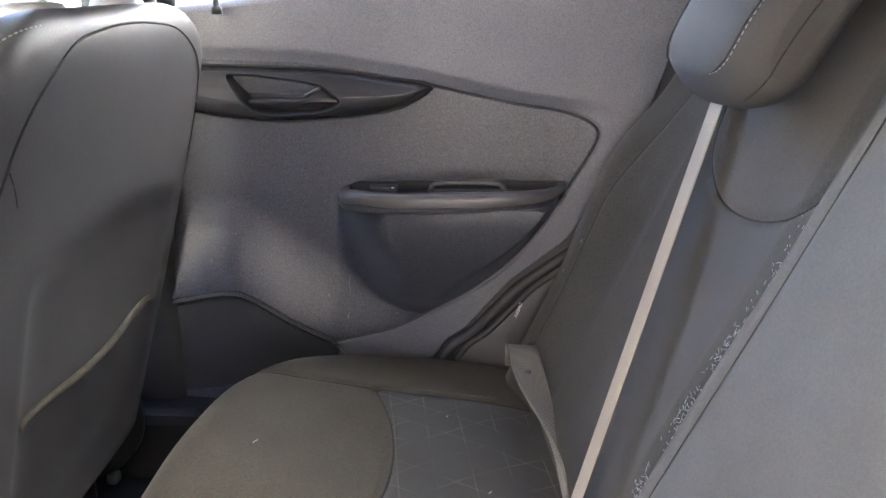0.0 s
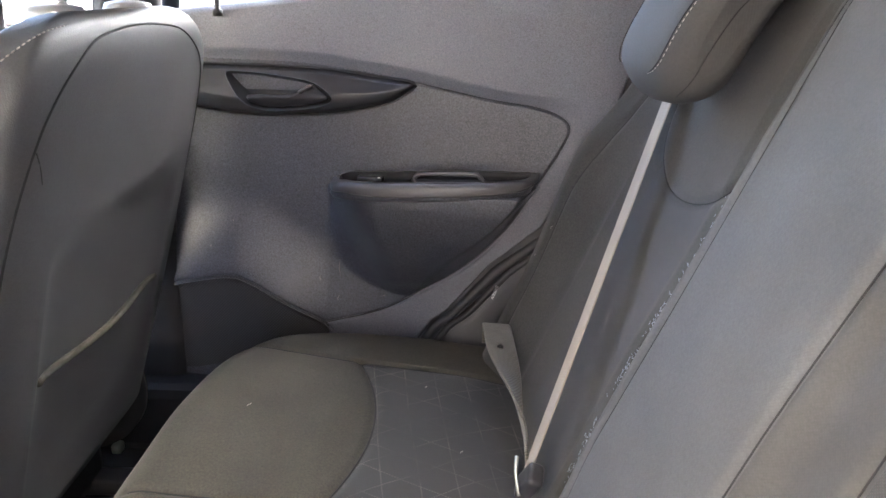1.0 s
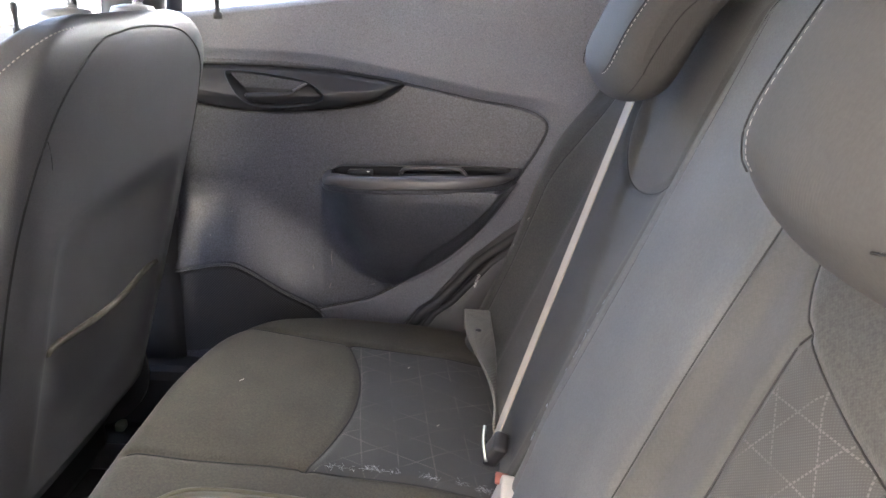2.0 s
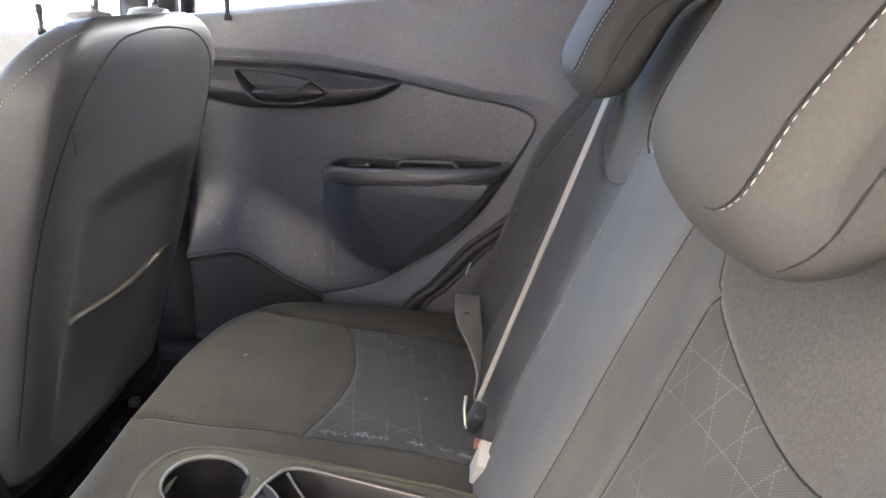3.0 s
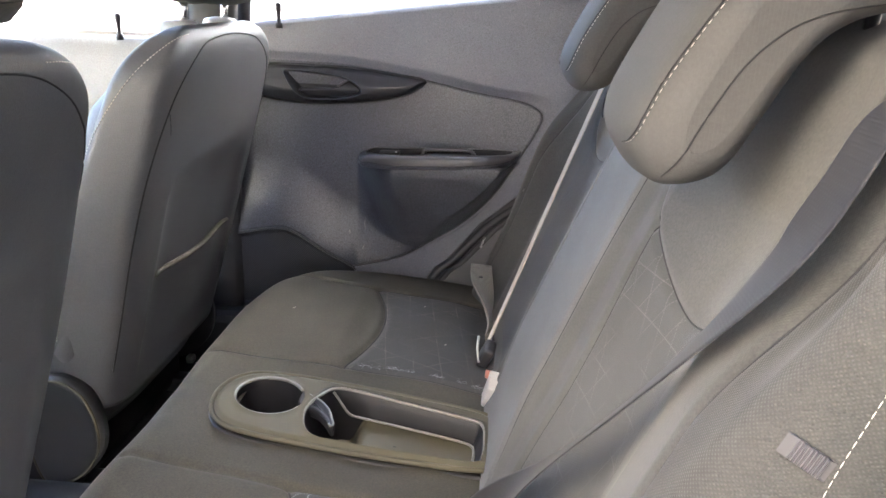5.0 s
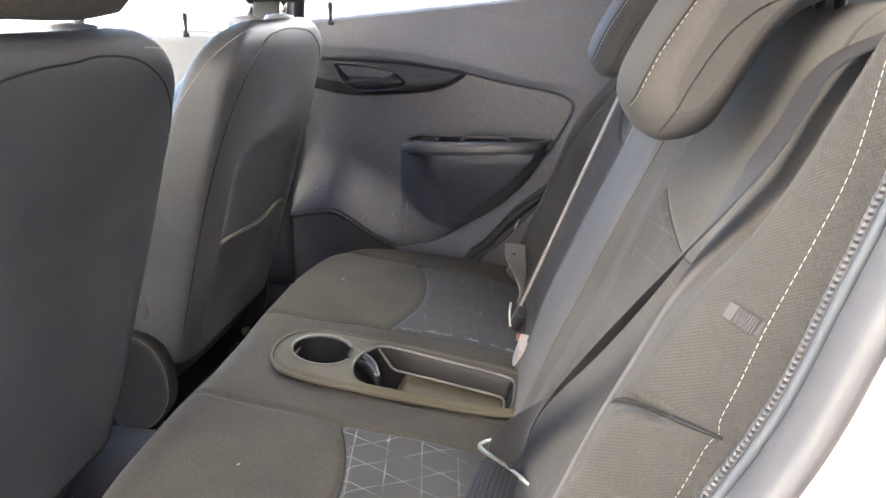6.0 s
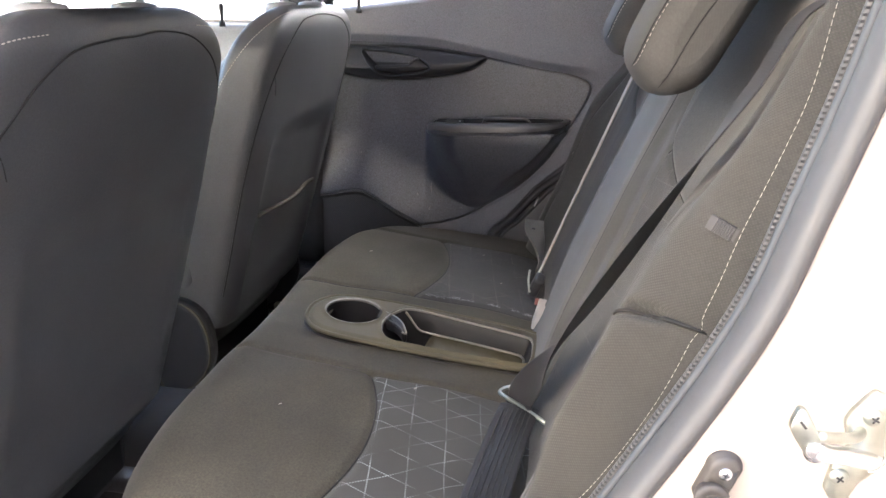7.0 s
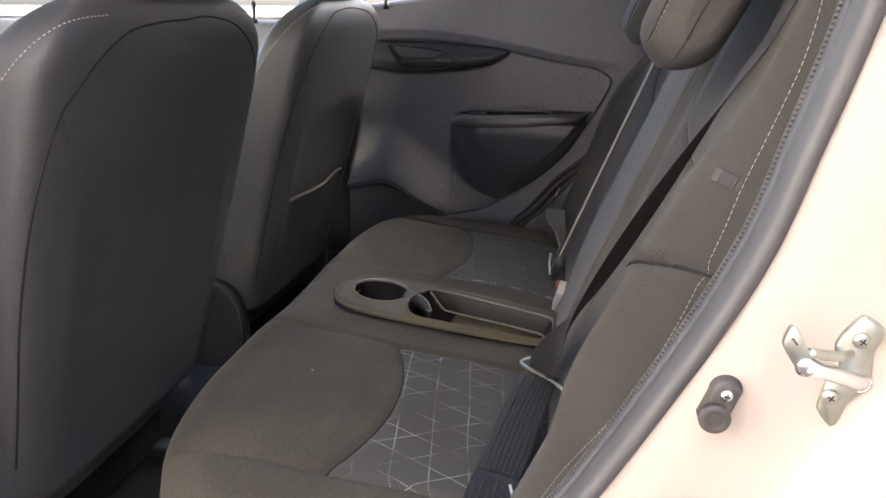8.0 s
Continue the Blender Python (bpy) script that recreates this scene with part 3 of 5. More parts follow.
# hooked finger that reaches from the cup's ring over the slot
FINGER = ring_spline([(-0.150, 0.445), (-0.136, 0.436), (-0.119, 0.426), (-0.105, 0.409), (-0.097, 0.390), (-0.092, 0.376), (-0.098, 0.373), (-0.107, 0.387), (-0.119, 0.400),
                      (-0.134, 0.408), (-0.149, 0.412), (-0.152, 0.428)], 80)
rows = []
for ins, dz in ((0.003, -0.014), (0.001, -0.012), (0.0, -0.004), (0.0, 0.0015), (0.0012, 0.0035), (0.004, 0.0030), (0.007, 0.0015)):
    q = inset(FINGER, ins)
    rows.append(np.column_stack([q, console_z(q[:, 0]) + dz]))
finger = part("cup_finger", loft(rows, caps="flat"), WALLED, console, "curved black finger that holds the cup")
q = inset(FINGER, 0.0012)[5:43]
part("finger_edge", tube(np.column_stack([q, console_z(q[:, 0]) + 0.0030]), 0.0015, 6), EDGE_GLINT, finger, "edge with its highlight in the colour")

# ---- rear backrest ----
TIP = (0.371, 0.928)  # up along the backrest (x, z)
OUT = (-0.928, 0.371)  # away from it, to the front
HEAD_Y = (0.137, 0.663)
TOP = 0.612


def u_path(yc):
    """The rounded lower edge of a plain upper panel: (s, y)."""
    sg = -1 if yc < MID else 1
    half = spline([(TOP, 0.112), (0.50, 0.116), (0.43, 0.130), (0.393, 0.158), (0.372, 0.205), (0.361, 0.255), (0.359, 0.300), (0.366, 0.338), (0.384, 0.372), (0.412, 0.392), (0.46, 0.402), (TOP, 0.408)], 60)
    return np.column_stack([half[:, 0], MID + sg * half[:, 1]])


def back_lines():
    out = []
    for yc, sg in zip(HEAD_Y, (-1, 1)):
        out.append(u_path(yc))
        inner = 0.095 if sg < 0 else 0.102
        out.append(np.array([(0.02, MID + sg * inner), (0.30, MID + sg * (inner - 0.002)), (TOP - 0.03, MID + sg * (inner + 0.002))]))
        out.append(spline([(0.02, MID + sg * 0.500), (0.25, MID + sg * 0.500), (TOP - 0.03, MID + sg * 0.478)], 14))
        outer_ = 0.165 if sg < 0 else 0.133
        out.append(np.array([(0.02, MID + sg * outer_), (0.20, MID + sg * (outer_ + 0.002)), (0.39, MID + sg * (outer_ - 0.004))]))
    return out


BACK_LINES = back_lines()


def notch_s(a):
    return np.interp(a, [0.47, 0.49, 0.505, 0.525, 0.56, 0.60], [0.235, 0.265, 0.292, 0.312, 0.330, 0.350])


def back_height(S, Y):
    a = np.abs(Y - MID)
    ridge = np.where(Y > MID, 1 - step(0.108, 0.140, a), 1 - step(0.088, 0.125, a))
    h = 0.014 * ridge * (0.25 + 0.75 * step(0.0, 0.16, S))
    h = h - 0.010 * np.clip(1 - ((a - 0.29) / 0.13) ** 2, 0, 1)
    crown = 0.048 * (0.85 + 0.15 * step(0.1, 0.3, S)) * (1 - 0.85 * step(0.36, 0.50, S) * (1 - step(0.500, 0.560, a)))
    crown = crown * (1 - 0.45 * step(-0.004, 0.140, S - notch_s(a)) * (Y > MID))
    h = h + crown * np.where(Y > MID, step(0.425, 0.520, a), step(0.32, 0.535, a))
    h = h - 0.115 * np.clip((a - 0.530) / 0.07, 0, 1) ** 2.0
    low = step(-0.001, 0.009, notch_s(a) - S) * step(0.09, 0.25, S) * step(0.0, 0.030, a - 0.503 - 0.020 * step(0.15, 0.29, S)) * (Y < MID)
    h = h + 0.013 * low * step(0.566, 0.536, a)
    h = h - groove(S - notch_s(a) - 0.003, 0.017, 0.0050) * step(0.517, 0.536, a) * (1 - 0.8 * step(0.545, 0.563, a)) * (Y < MID)
    for path in BACK_LINES:
        h = h - groove(near(S, Y, path), 0.0036, 0.0045)
    d = np.clip((S - (TOP - 0.05)) / 0.05, 0, 1)
    h = h - 0.05 * (1 - np.sqrt(np.maximum(1 - d * d, 0)))
    return h + 0.0015 * np.sin(S * 23 + Y * 11) * np.sin(Y * 19)


def back_point(S, Y, lift=0.0):
    h = back_height(S, Y) + lift
    return np.stack([0.110 + TIP[0] * S + OUT[0] * h, Y + 0 * S, 0.53 + TIP[1] * S + OUT[1] * h], -1)


s_ = np.r_[np.linspace(-0.03, TOP - 0.05, 200), TOP - 0.05 + 0.05 * np.sin(np.linspace(0.05, np.pi / 2, 20))]
e_ = 0.602 * np.sin(np.linspace(0, np.pi / 2, 40))[-18:]
y_ = np.linspace(-0.575, 0.575, 380)
y_ = np.r_[-e_[e_ > 0.576][::-1], y_, e_[e_ > 0.576]] + MID
S, Y = np.meshgrid(s_, y_, indexing="ij")
P = back_point(S, Y)
rear = P[-1] + np.array((0.13, 0, 0.012))
deep = rear + np.array((0.0, 0, -0.5))
P = np.concatenate([P, rear[None], deep[None]])
S2 = np.concatenate([S, S[-1:] + 0.1, S[-1:] + 0.6])
Y2 = np.concatenate([Y, Y[-1:], Y[-1:]])
run = np.concatenate([np.zeros((len(P), 1)), np.cumsum(np.linalg.norm(np.diff(P, axis=1), axis=2), axis=1)], 1)
uvs = np.stack([S2, run - run[:, len(y_) // 2][:, None]], -1)
uv_side = np.stack([S2, np.broadcast_to(uvs[150, :, 1], S2.shape)], -1)
cs, cy = centres(S2), centres(Y2)
ca = np.abs(cy - MID)
back = bench
rest = np.ones(cs.shape, bool)
for yc in HEAD_Y:
    path = u_path(yc)
    upper = inside_ring(cs, cy, path) & (cs < TOP)
    rest &= ~upper
    part("upper_panel", sheet(P, upper, uvs, "upper_panel"), CLOTH_BACK, back, "plain cloth panel rounded at its lower edge")
    sg = -1 if yc < MID else 1
    pat = (sg * (cy - MID) > 0.167) & (sg * (cy - MID) < 0.36) & (cs > 0.02) & (cs < 0.50) & ~upper
    rest &= ~pat
    part("back_panel", sheet(P, pat, uvs, "back_panel"), PATTERN_BACK if sg < 0 else PATTERN_WORN, back, "worn cloth panel with pale triangle pattern")
    if sg < 0:
        mid_pad = (cy > MID - 0.096) & (cy < MID + 0.135) & (cs < TOP + 0.05) & rest
        strip = (cy > MID - 0.167) & (cy <= MID - 0.096) & (cs < TOP + 0.05) & rest
        rest &= ~mid_pad & ~strip
        part("side_strip", sheet(P, strip, uvs, "side_strip"), CLOTH_STRIP, back, "mid-grey cloth strip beside the middle panel")
        part("centre_panel", sheet(P, mid_pad, uvs, "centre_panel"), CLOTH_CENTRE, back, "smooth blue-grey cloth panel in the middle")
    bol = (sg * (cy - MID) > np.interp(cs, (0.02, 0.25, TOP - 0.03), (0.500, 0.500, 0.478)))
    rest &= ~bol
    part("side_bolster", sheet(P, bol, uv_side, "side_bolster"), CLOTH_BOLSTER if sg < 0 else CLOTH_BACK, back, "padded side bolster in coarse knit cloth")
backrest = part("backrest", sheet(P, rest, uvs, "backrest"), CLOTH_BACK, back)
for path in BACK_LINES:
    q = even(path, 0.004)
    part("seam", tube(back_point(q[:, 0], q[:, 1], 0.0001), 0.0009, 5), THREAD_DARK, back, "black sewn seam")
for sg in (-1, 1):
    q = spline([(s0, MID + sg * a0) for s0, a0 in ((0.06, 0.553), (0.12, 0.557), (0.20, 0.567), (0.28, 0.5715), (0.36, 0.5695), (0.405, 0.567), (0.46, 0.565), (0.50, 0.5625), (0.54, 0.556), (TOP - 0.03, 0.545))], 120)
    part("stitching", dashes(back_point(q[:, 0], q[:, 1], 0.0006), 0.0044, 0.0009, 0.00023), THREAD_PALE, back, "pale double thread stitches along the bolster")
# a black tube draws the shade in the bolster's fold; nothing is sewn there
fold_a = np.linspace(0.513, 0.572, 40)
q = back_point(notch_s(fold_a) + 0.002, MID - fold_a, 0.0016)
part("seam", tube(q, 0.0022 * np.sin(np.pi * np.linspace(0.06, 0.92, 40)) ** 0.5, 5), THREAD_DARK, back, "dark line for the shade in the fold across the near bolster")
hang(backrest, bench)
# small cloth tag on the near bolster
tag = thing("cloth_tag", "small ribbed grey cloth tag sewn to the bolster", "tag", at=(0.23, -0.16, 0.91))
tag_s, tag_y = np.meshgrid(np.linspace(0.3985, 0.4085, 10), np.linspace(MID - 0.5660, MID - 0.5555, 26), indexing="ij")
top_, under = back_point(tag_s, tag_y, 0.0030), back_point(tag_s, tag_y, 0.0004)
loop_ = np.concatenate([top_, under[::-1], top_[:1]])
part("tag_loop", sheet(loop_, name="tag_loop"), TAG, tag)
for k in range(1, 18, 2):
    part("rib", tube(top_[:, k], 0.00055, 6), TAG, tag)


# ---- headrests ----
REST = [(0.206, 0.962), (0.188, 0.975), (0.179, 1.000), (0.193, 1.040), (0.222, 1.093), (0.250, 1.135), (0.285, 1.152), (0.340, 1.148), (0.368, 1.120), (0.368, 1.088),
        (0.318, 1.077), (0.287, 1.056), (0.262, 1.012), (0.240, 0.974)]


def cast(geo, pts, way, lift=0.0006):
    """Points thrown along a direction onto the skin of a Geo."""
    tree = BVHTree.FromPolygons(geo.v, geo.f)
    out = []
    for q in pts:
        hit, nrm, _, _ = tree.ray_cast(Vector(q), Vector(way))
        if hit is not None:
            out.append(hit - Vector(way) * lift)
    return np.array(out)


def shrink(ring, d):
    n = max(1, int(math.ceil(d / 0.002)))
    for _ in range(n):
        ring = inset(ring, d / n)
        for _ in range(3):
            ring = (np.roll(ring, 1, 0) + 2 * ring + np.roll(ring, -1, 0)) / 4
    return ring


def rear_headrest(yc):
    head = thing("headrest", "dark grey cloth rear headrest with pale stitching, hooked over the backrest", "headrest", group="rear headrests", at=(0.26, yc, 1.0))
    base = ring_spline([(x + 0.007, z + 0.004) for x, z in REST], 110)
    half, r = 0.100, 0.034
    a = np.linspace(0, np.pi / 2, 9)
    offs = [(-half + r - r * math.sin(t), r - r * math.cos(t)) for t in a[::-1]] + [(v, 0) for v in np.linspace(-half + r, half - r, 9)[1:-1]] + \
           [(half - r + r * math.sin(t), r - r * math.cos(t)) for t in a]
    rings = []
    for dy, ins in offs:
        q = shrink(base, ins * 0.62) if ins > 0 else base
        bow = (dy / half) ** 2
        fore = np.clip((0.30 - q[:, 0]) / 0.12, 0, 1)
        rings.append(np.column_stack([q[:, 0] + 0.012 * bow * fore, np.full(len(q), yc + dy), q[:, 1] + 0.010 * bow * fore * step(1.06, 0.97, q[:, 1])]))
    skin = loft(rings, caps=False)
    for q, flip in ((rings[0], False), (rings[-1], True)):
        one = even(q[:68], 0.0025)
        other = np.vstack([q[67:], q[:1]])[::-1]
        d = np.r_[0, np.cumsum(np.linalg.norm(np.diff(other, axis=0), axis=1))]
        other = np.column_stack([np.interp(np.linspace(0, d[-1], len(one)), d, other[:, k]) for k in range(3)])
        grid = np.array([one * (1 - t) + other * t for t in np.linspace(0, 1, 9)])
        nn, mm = grid.shape[:2]
        fs = [(i * mm + j, i * mm + j + 1, (i + 1) * mm + j + 1, (i + 1) * mm + j) for i in range(nn - 1) for j in range(mm - 1)]
        skin.add(grid.reshape(-1, 3), [f[::-1] for f in fs] if flip else fs)
    part("headrest_pad", skin, CLOTH_HEAD, head)
    for sg in (-1, 1):
        way = (0, -sg, 0)
        st = spline([(0.191, 0.995), (0.200, 1.022), (0.213, 1.050), (0.238, 1.092), (0.266, 1.132)], 160)
        pth = cast(skin, [(x, yc + sg * 0.3, z) for x, z in st], way)
        part("stitching", dashes(pth, 0.0044, 0.0010, 0.00038), THREAD_PALE, head, "pale thread stitches")
        part("seam", tube(pth[::4] + np.array((-0.0022, 0, 0)), 0.0006, 5), THREAD_DARK, head, "black sewn seam")
        sm = spline([(0.212, 0.978), (0.236, 1.030), (0.258, 1.062), (0.290, 1.082), (0.350, 1.092)], 40)
        pth = cast(skin, [(x, yc + sg * 0.3, z) for x, z in sm], way, 0.0002)
        part("seam", tube(pth, 0.0006, 5), THREAD_DARK, head, "black sewn seam")
        part("post", tube([(0.352, yc + sg * 0.022, 0.99), (0.352, yc + sg * 0.022, 1.10)], 0.005, 10), SMOOTH, head, "black coated metal post")
    return head


for yc in HEAD_Y:
    rear_headrest(yc)


# ---- front seats ----
def front_seat(yc, inboard, pocketed, drop, label):
    """A front seat from behind. inboard: +1 or -1, the side (y) that faces the tunnel."""
    seat = thing("front_seat", label, "car seat", group="front seats", at=(-0.55, yc, 0.28))
    z0, z1 = 0.46, 1.040
    rise, sunk = (0.008, 0.011) if pocketed else (-0.004, 0.006)

    def half_width(z):
        t = (z - z0) / (z1 - z0)
        return 0.205 + 0.030 * np.sin(np.clip(t, 0, 1) * 2.6)

    def face(z):
        return -0.402 + 0.280 * (z - 0.70)

    def depth(z):
        return 0.155 - 0.075 * np.clip((z - 0.55) / 0.5, 0, 1) ** 1.3

    m = 128
    ang = np.linspace(0, 2 * np.pi, m, endpoint=False)

    def ring(z, shrink_w=0.0, shrink_d=0.0):
        w, d = half_width(z) - shrink_w, depth(z) / 2 - shrink_d
        cx = face(z) - depth(z) / 2
        c, s = np.cos(ang), np.sin(ang)
        n_back = 6.0
        yo = w * np.sign(s) * np.abs(s) ** (2 / n_back)
        xo = d * np.sign(c) * np.abs(c) ** (2 / n_back)
        hollow = sunk * step(0.855, 0.80, np.full(m, z) + 0.25 * np.abs(yo) ** 1.5) * np.clip(1 - (yo / 0.160) ** 8, 0, 1) * (c > 0) * step(0.46, 0.56, z)
        return np.column_stack([cx + xo - hollow, yc + yo, np.full(m, z)])

    rings = [ring(z) for z in np.linspace(z0, z1 - 0.085, 60)]
    for t in np.linspace(0.05, 1, 16) * np.pi / 2:
        z = z1 - 0.085 + 0.085 * math.sin(t)
        k = 1 - math.cos(t)
        rings.append(ring(z, 0.110 * k, 0.042 * k ** 1.2))
    skin = loft(rings)
    part("seat_back", skin, VINYL, seat)

    def on_back(yo, z, lift=0.0006):
        q = []
        for a, b in zip(yo, z):
            w, d = half_width(b), depth(b) / 2
            over = max(0.0, (b - (z1 - 0.085)) / 0.085)
            k = 1 - math.sqrt(max(0.0, 1 - min(over, 0.999) ** 2))
            w, d = w - 0.110 * k, d - 0.042 * k ** 1.2
            x = face(b) - depth(b) / 2 + d * max(0.0, 1 - min(1, abs(a) / w) ** 6.0) ** (1 / 6.0)
            hol = sunk * step(0.855, 0.80, b + 0.25 * abs(a) ** 1.5) * max(0.0, 1 - (a / 0.160) ** 8) * step(0.46, 0.56, b)
            q.append((x - hol + lift, yc + a, b))
        return np.array(q)

    # panel seam: up one side, over the top and down the other
    half_seam = [(-0.208, 0.53), (-0.222, 0.70), (-0.2235, 0.80), (-0.217, 0.870), (-0.203, 0.925), (-0.184, 0.955 + rise), (-0.154, 0.983 + rise), (-0.108, 1.006 + rise), (-0.05, 1.014 + rise)]
    wide, lift_ = (1.0, 0.0) if pocketed else (1.045, 0.005)
    sp = spline(half_seam + [(0.0, 1.016 + rise)] + [(-a * wide, b + lift_) for a, b in half_seam[::-1]], 170)
    part("seam", tube(on_back(sp[:, 0], sp[:, 1], 0.0001), 0.0013, 5), THREAD_DARK, seat, "black sewn seam")
    sp = spline([(-0.199, 0.927), (-0.192, 0.912), (-0.187, 0.896)], 10)
    part("seam", tube(on_back(sp[:, 0], sp[:, 1], 0.0001), 0.0006, 5), THREAD_DARK, seat)
    # front bolsters and cushion, under and before the back
    g = loft([np.column_stack([-0.485 + dx + 0.20 * (z - 0.72) + 0.060 * np.cos(ang) * sc, yc + 0.222 * sc * np.sign(np.sin(ang)) * np.abs(np.sin(ang)) ** 0.5, np.full(m, z)])
              for z, sc, dx in [(0.50, 0.9, -0.02), (0.56, 1.0, -0.02), (0.70, 1.0, -0.01), (0.85, 0.99, 0.0), (0.93, 0.95, 0.02), (0.985, 0.82, 0.05), (1.01, 0.6, 0.06)]])
    pad = g
    part("front_padding", g, VINYL, seat)
    # white stitches along the front edge of the bolster, seen from the side
    both_skins = Geo().add(skin.v, skin.f).add(pad.v, pad.f)
    for sg in (-1, 1):
        off = -0.016 if yc > MID else 0.0
        st = spline([(-0.312, 1.032), (-0.365, 0.975), (-0.432, 0.884), (-0.482, 0.79), (-0.510, 0.68), (-0.528, 0.58)], 200)
        pth = cast(both_skins, [(x + off, yc + sg * 0.4, z) for x, z in st], (0, -sg, 0))
        part("stitching", dashes(pth, 0.0044, 0.0012, 0.0007), THREAD_PALE, seat, "pale thread stitches")
    part("seat_cushion", rbox((-0.80, yc, 0.47), (0.50, 0.44, 0.16), 0.05, (0, 6, 0), 4), CLOTH, seat)
    part("seat_base", rbox((-0.78, yc, 0.345), (0.44, 0.40, 0.11), 0.02), WALLED, seat)
    for sg in (-1, 1):
        part("seat_rail", rbox((-0.76, yc + sg * 0.17, 0.292), (0.62, 0.04, 0.03), 0.006), SMOOTH, seat, "black painted seat rail")
    # map pocket with its welted upper edge
    if pocketed:
        ps, pz = np.meshgrid(np.linspace(-0.150, 0.150, 40), np.linspace(0, 1, 24), indexing="ij")
        zt = 0.668 - 0.004 * np.cos(ps / 0.15 * np.pi / 2)
        zz = 0.505 + (zt - 0.505) * pz
        bulge = 0.013 * np.cos(ps / 0.150 * np.pi / 2) ** 1.4 * (0.35 + 0.65 * pz) * step(0, 0.35, pz)
        pts = on_back(ps.ravel(), zz.ravel(), 0.0)
        pts[:, 0] += bulge.ravel()
        pts = pts.reshape(40, 24, 3)
        back_pts = pts - np.array((0.006, 0, 0))
        both = np.concatenate([pts, back_pts[:, ::-1]], 1)
        pocket = part("map_pocket", sheet(both, name="map_pocket"), VINYL, seat, "leatherette map pocket sagging open")
        part("welt", tube(pts[:, -1] + np.array((0.001, 0, 0.002)), 0.0046, 8), CLOTH, pocket, "rounded welt along the pocket mouth")
    # lower edge of the cover, hanging flap
    fz, fy = np.meshgrid(np.linspace(0, 1, 10), np.linspace(-0.19, 0.19, 30), indexing="ij")
    fl = np.stack([-0.472 - 0.035 * fz - 0.02 * (fy / 0.19) ** 4, yc + fy, 0.525 - 0.115 * fz], -1)
    fl = np.concatenate([fl, fl[::-1] - np.array((0.006, 0, 0))])
    part("lower_flap", sheet(fl, name="lower_flap"), VINYL, seat, "cloth flap below the map pocket")
    # recliner cover on the side towards the tunnel
    for sg in (-1, 1):
        if sg == inboard and not pocketed:
            continue
        oy = yc + sg * 0.222
        prof = ring_spline([(-0.615, 0.44), (-0.600, 0.50), (-0.555, 0.526), (-0.510, 0.505), (-0.490, 0.455), (-0.495, 0.395), (-0.535, 0.345), (-0.595, 0.335)], 60)
        rr = []
        for dy, ins in ((-0.012, 0.0), (0.006, 0.0), (0.011, 0.002), (0.0135, 0.006), (0.014, 0.012), (0.0125, 0.020)):
            q = inset(prof, ins)
            rr.append(np.column_stack([q[:, 0], np.full(60, oy + sg * dy), q[:, 1]]))
        cover = part("recliner_cover", loft(rr), SMOOTH, seat, "rounded black plastic recliner cover")
        q = inset(prof, 0.004)
        part("cover_rim", tube(np.column_stack([q[:, 0], np.full(60, oy + sg * 0.0125), q[:, 1]]), 0.0022, 6, closed=True), CONSOLE, cover)
        part("bolt", rbox((-0.552, oy + sg * 0.004, 0.318), (0.016, 0.02, 0.016), 0.004), ZINC, seat, "small plated bolt")
    # post guides
    for sg in (-1, 1):
        gy = yc + sg * 0.080
        rr = [np.column_stack([-0.372 + r * 1.15 * np.cos(ang), gy + r * np.sin(ang), np.full(m, z)]) for r, z in ((0.024, 1.026), (0.025, 1.036), (0.022, 1.043), (0.010, 1.046))]
        part("post_guide", loft(rr), GUIDE, seat, "pale grey plastic headrest post guide")
    # headrest on two posts
    head = part("headrest", loft([np.column_stack([-0.352 + 0.052 * k * np.cos(ang) + 0.10 * (z - 1.07), yc + 0.128 * k2 * np.sign(np.sin(ang)) * np.abs(np.sin(ang)) ** 0.7, np.full(m, z) - drop + 0.004 * np.abs(np.sin(ang))])
                                  for z, k, k2 in [(1.066, 0.55, 0.72), (1.070, 0.82, 0.88), (1.082, 0.98, 0.97), (1.11, 1.06, 1.0), (1.16, 1.06, 0.99), (1.21, 0.95, 0.94), (1.235, 0.75, 0.82), (1.243, 0.4, 0.5)]]),
                CLOTH, seat, "padded cloth headrest")
    q = np.column_stack([-0.352 + 0.0535 * np.cos(ang), yc + 0.1282 * np.sign(np.sin(ang)) * np.abs(np.sin(ang)) ** 0.7, np.full(m, 1.088) - drop + 0.004 * np.abs(np.sin(ang))])
    part("seam", tube(q, 0.0012, 5, closed=True), THREAD_DARK, head)
    for sg in (-1, 1):
        part("post", tube([(-0.368, yc + sg * 0.080, 1.02), (-0.360, yc + sg * 0.080, 1.09)], 0.0062, 12), CHROME, seat, "polished metal headrest post")
    return seat


front_seat(0.722, -1, True, 0.0, "dark leatherette front passenger seat with a sagging map pocket")
front_seat(0.108, 1, False, 0.016, "dark leatherette front driver seat with a plain hollow back")


# ---- right-hand rear door ----
def door_y(X):
    return 1.018 - 0.085 * X


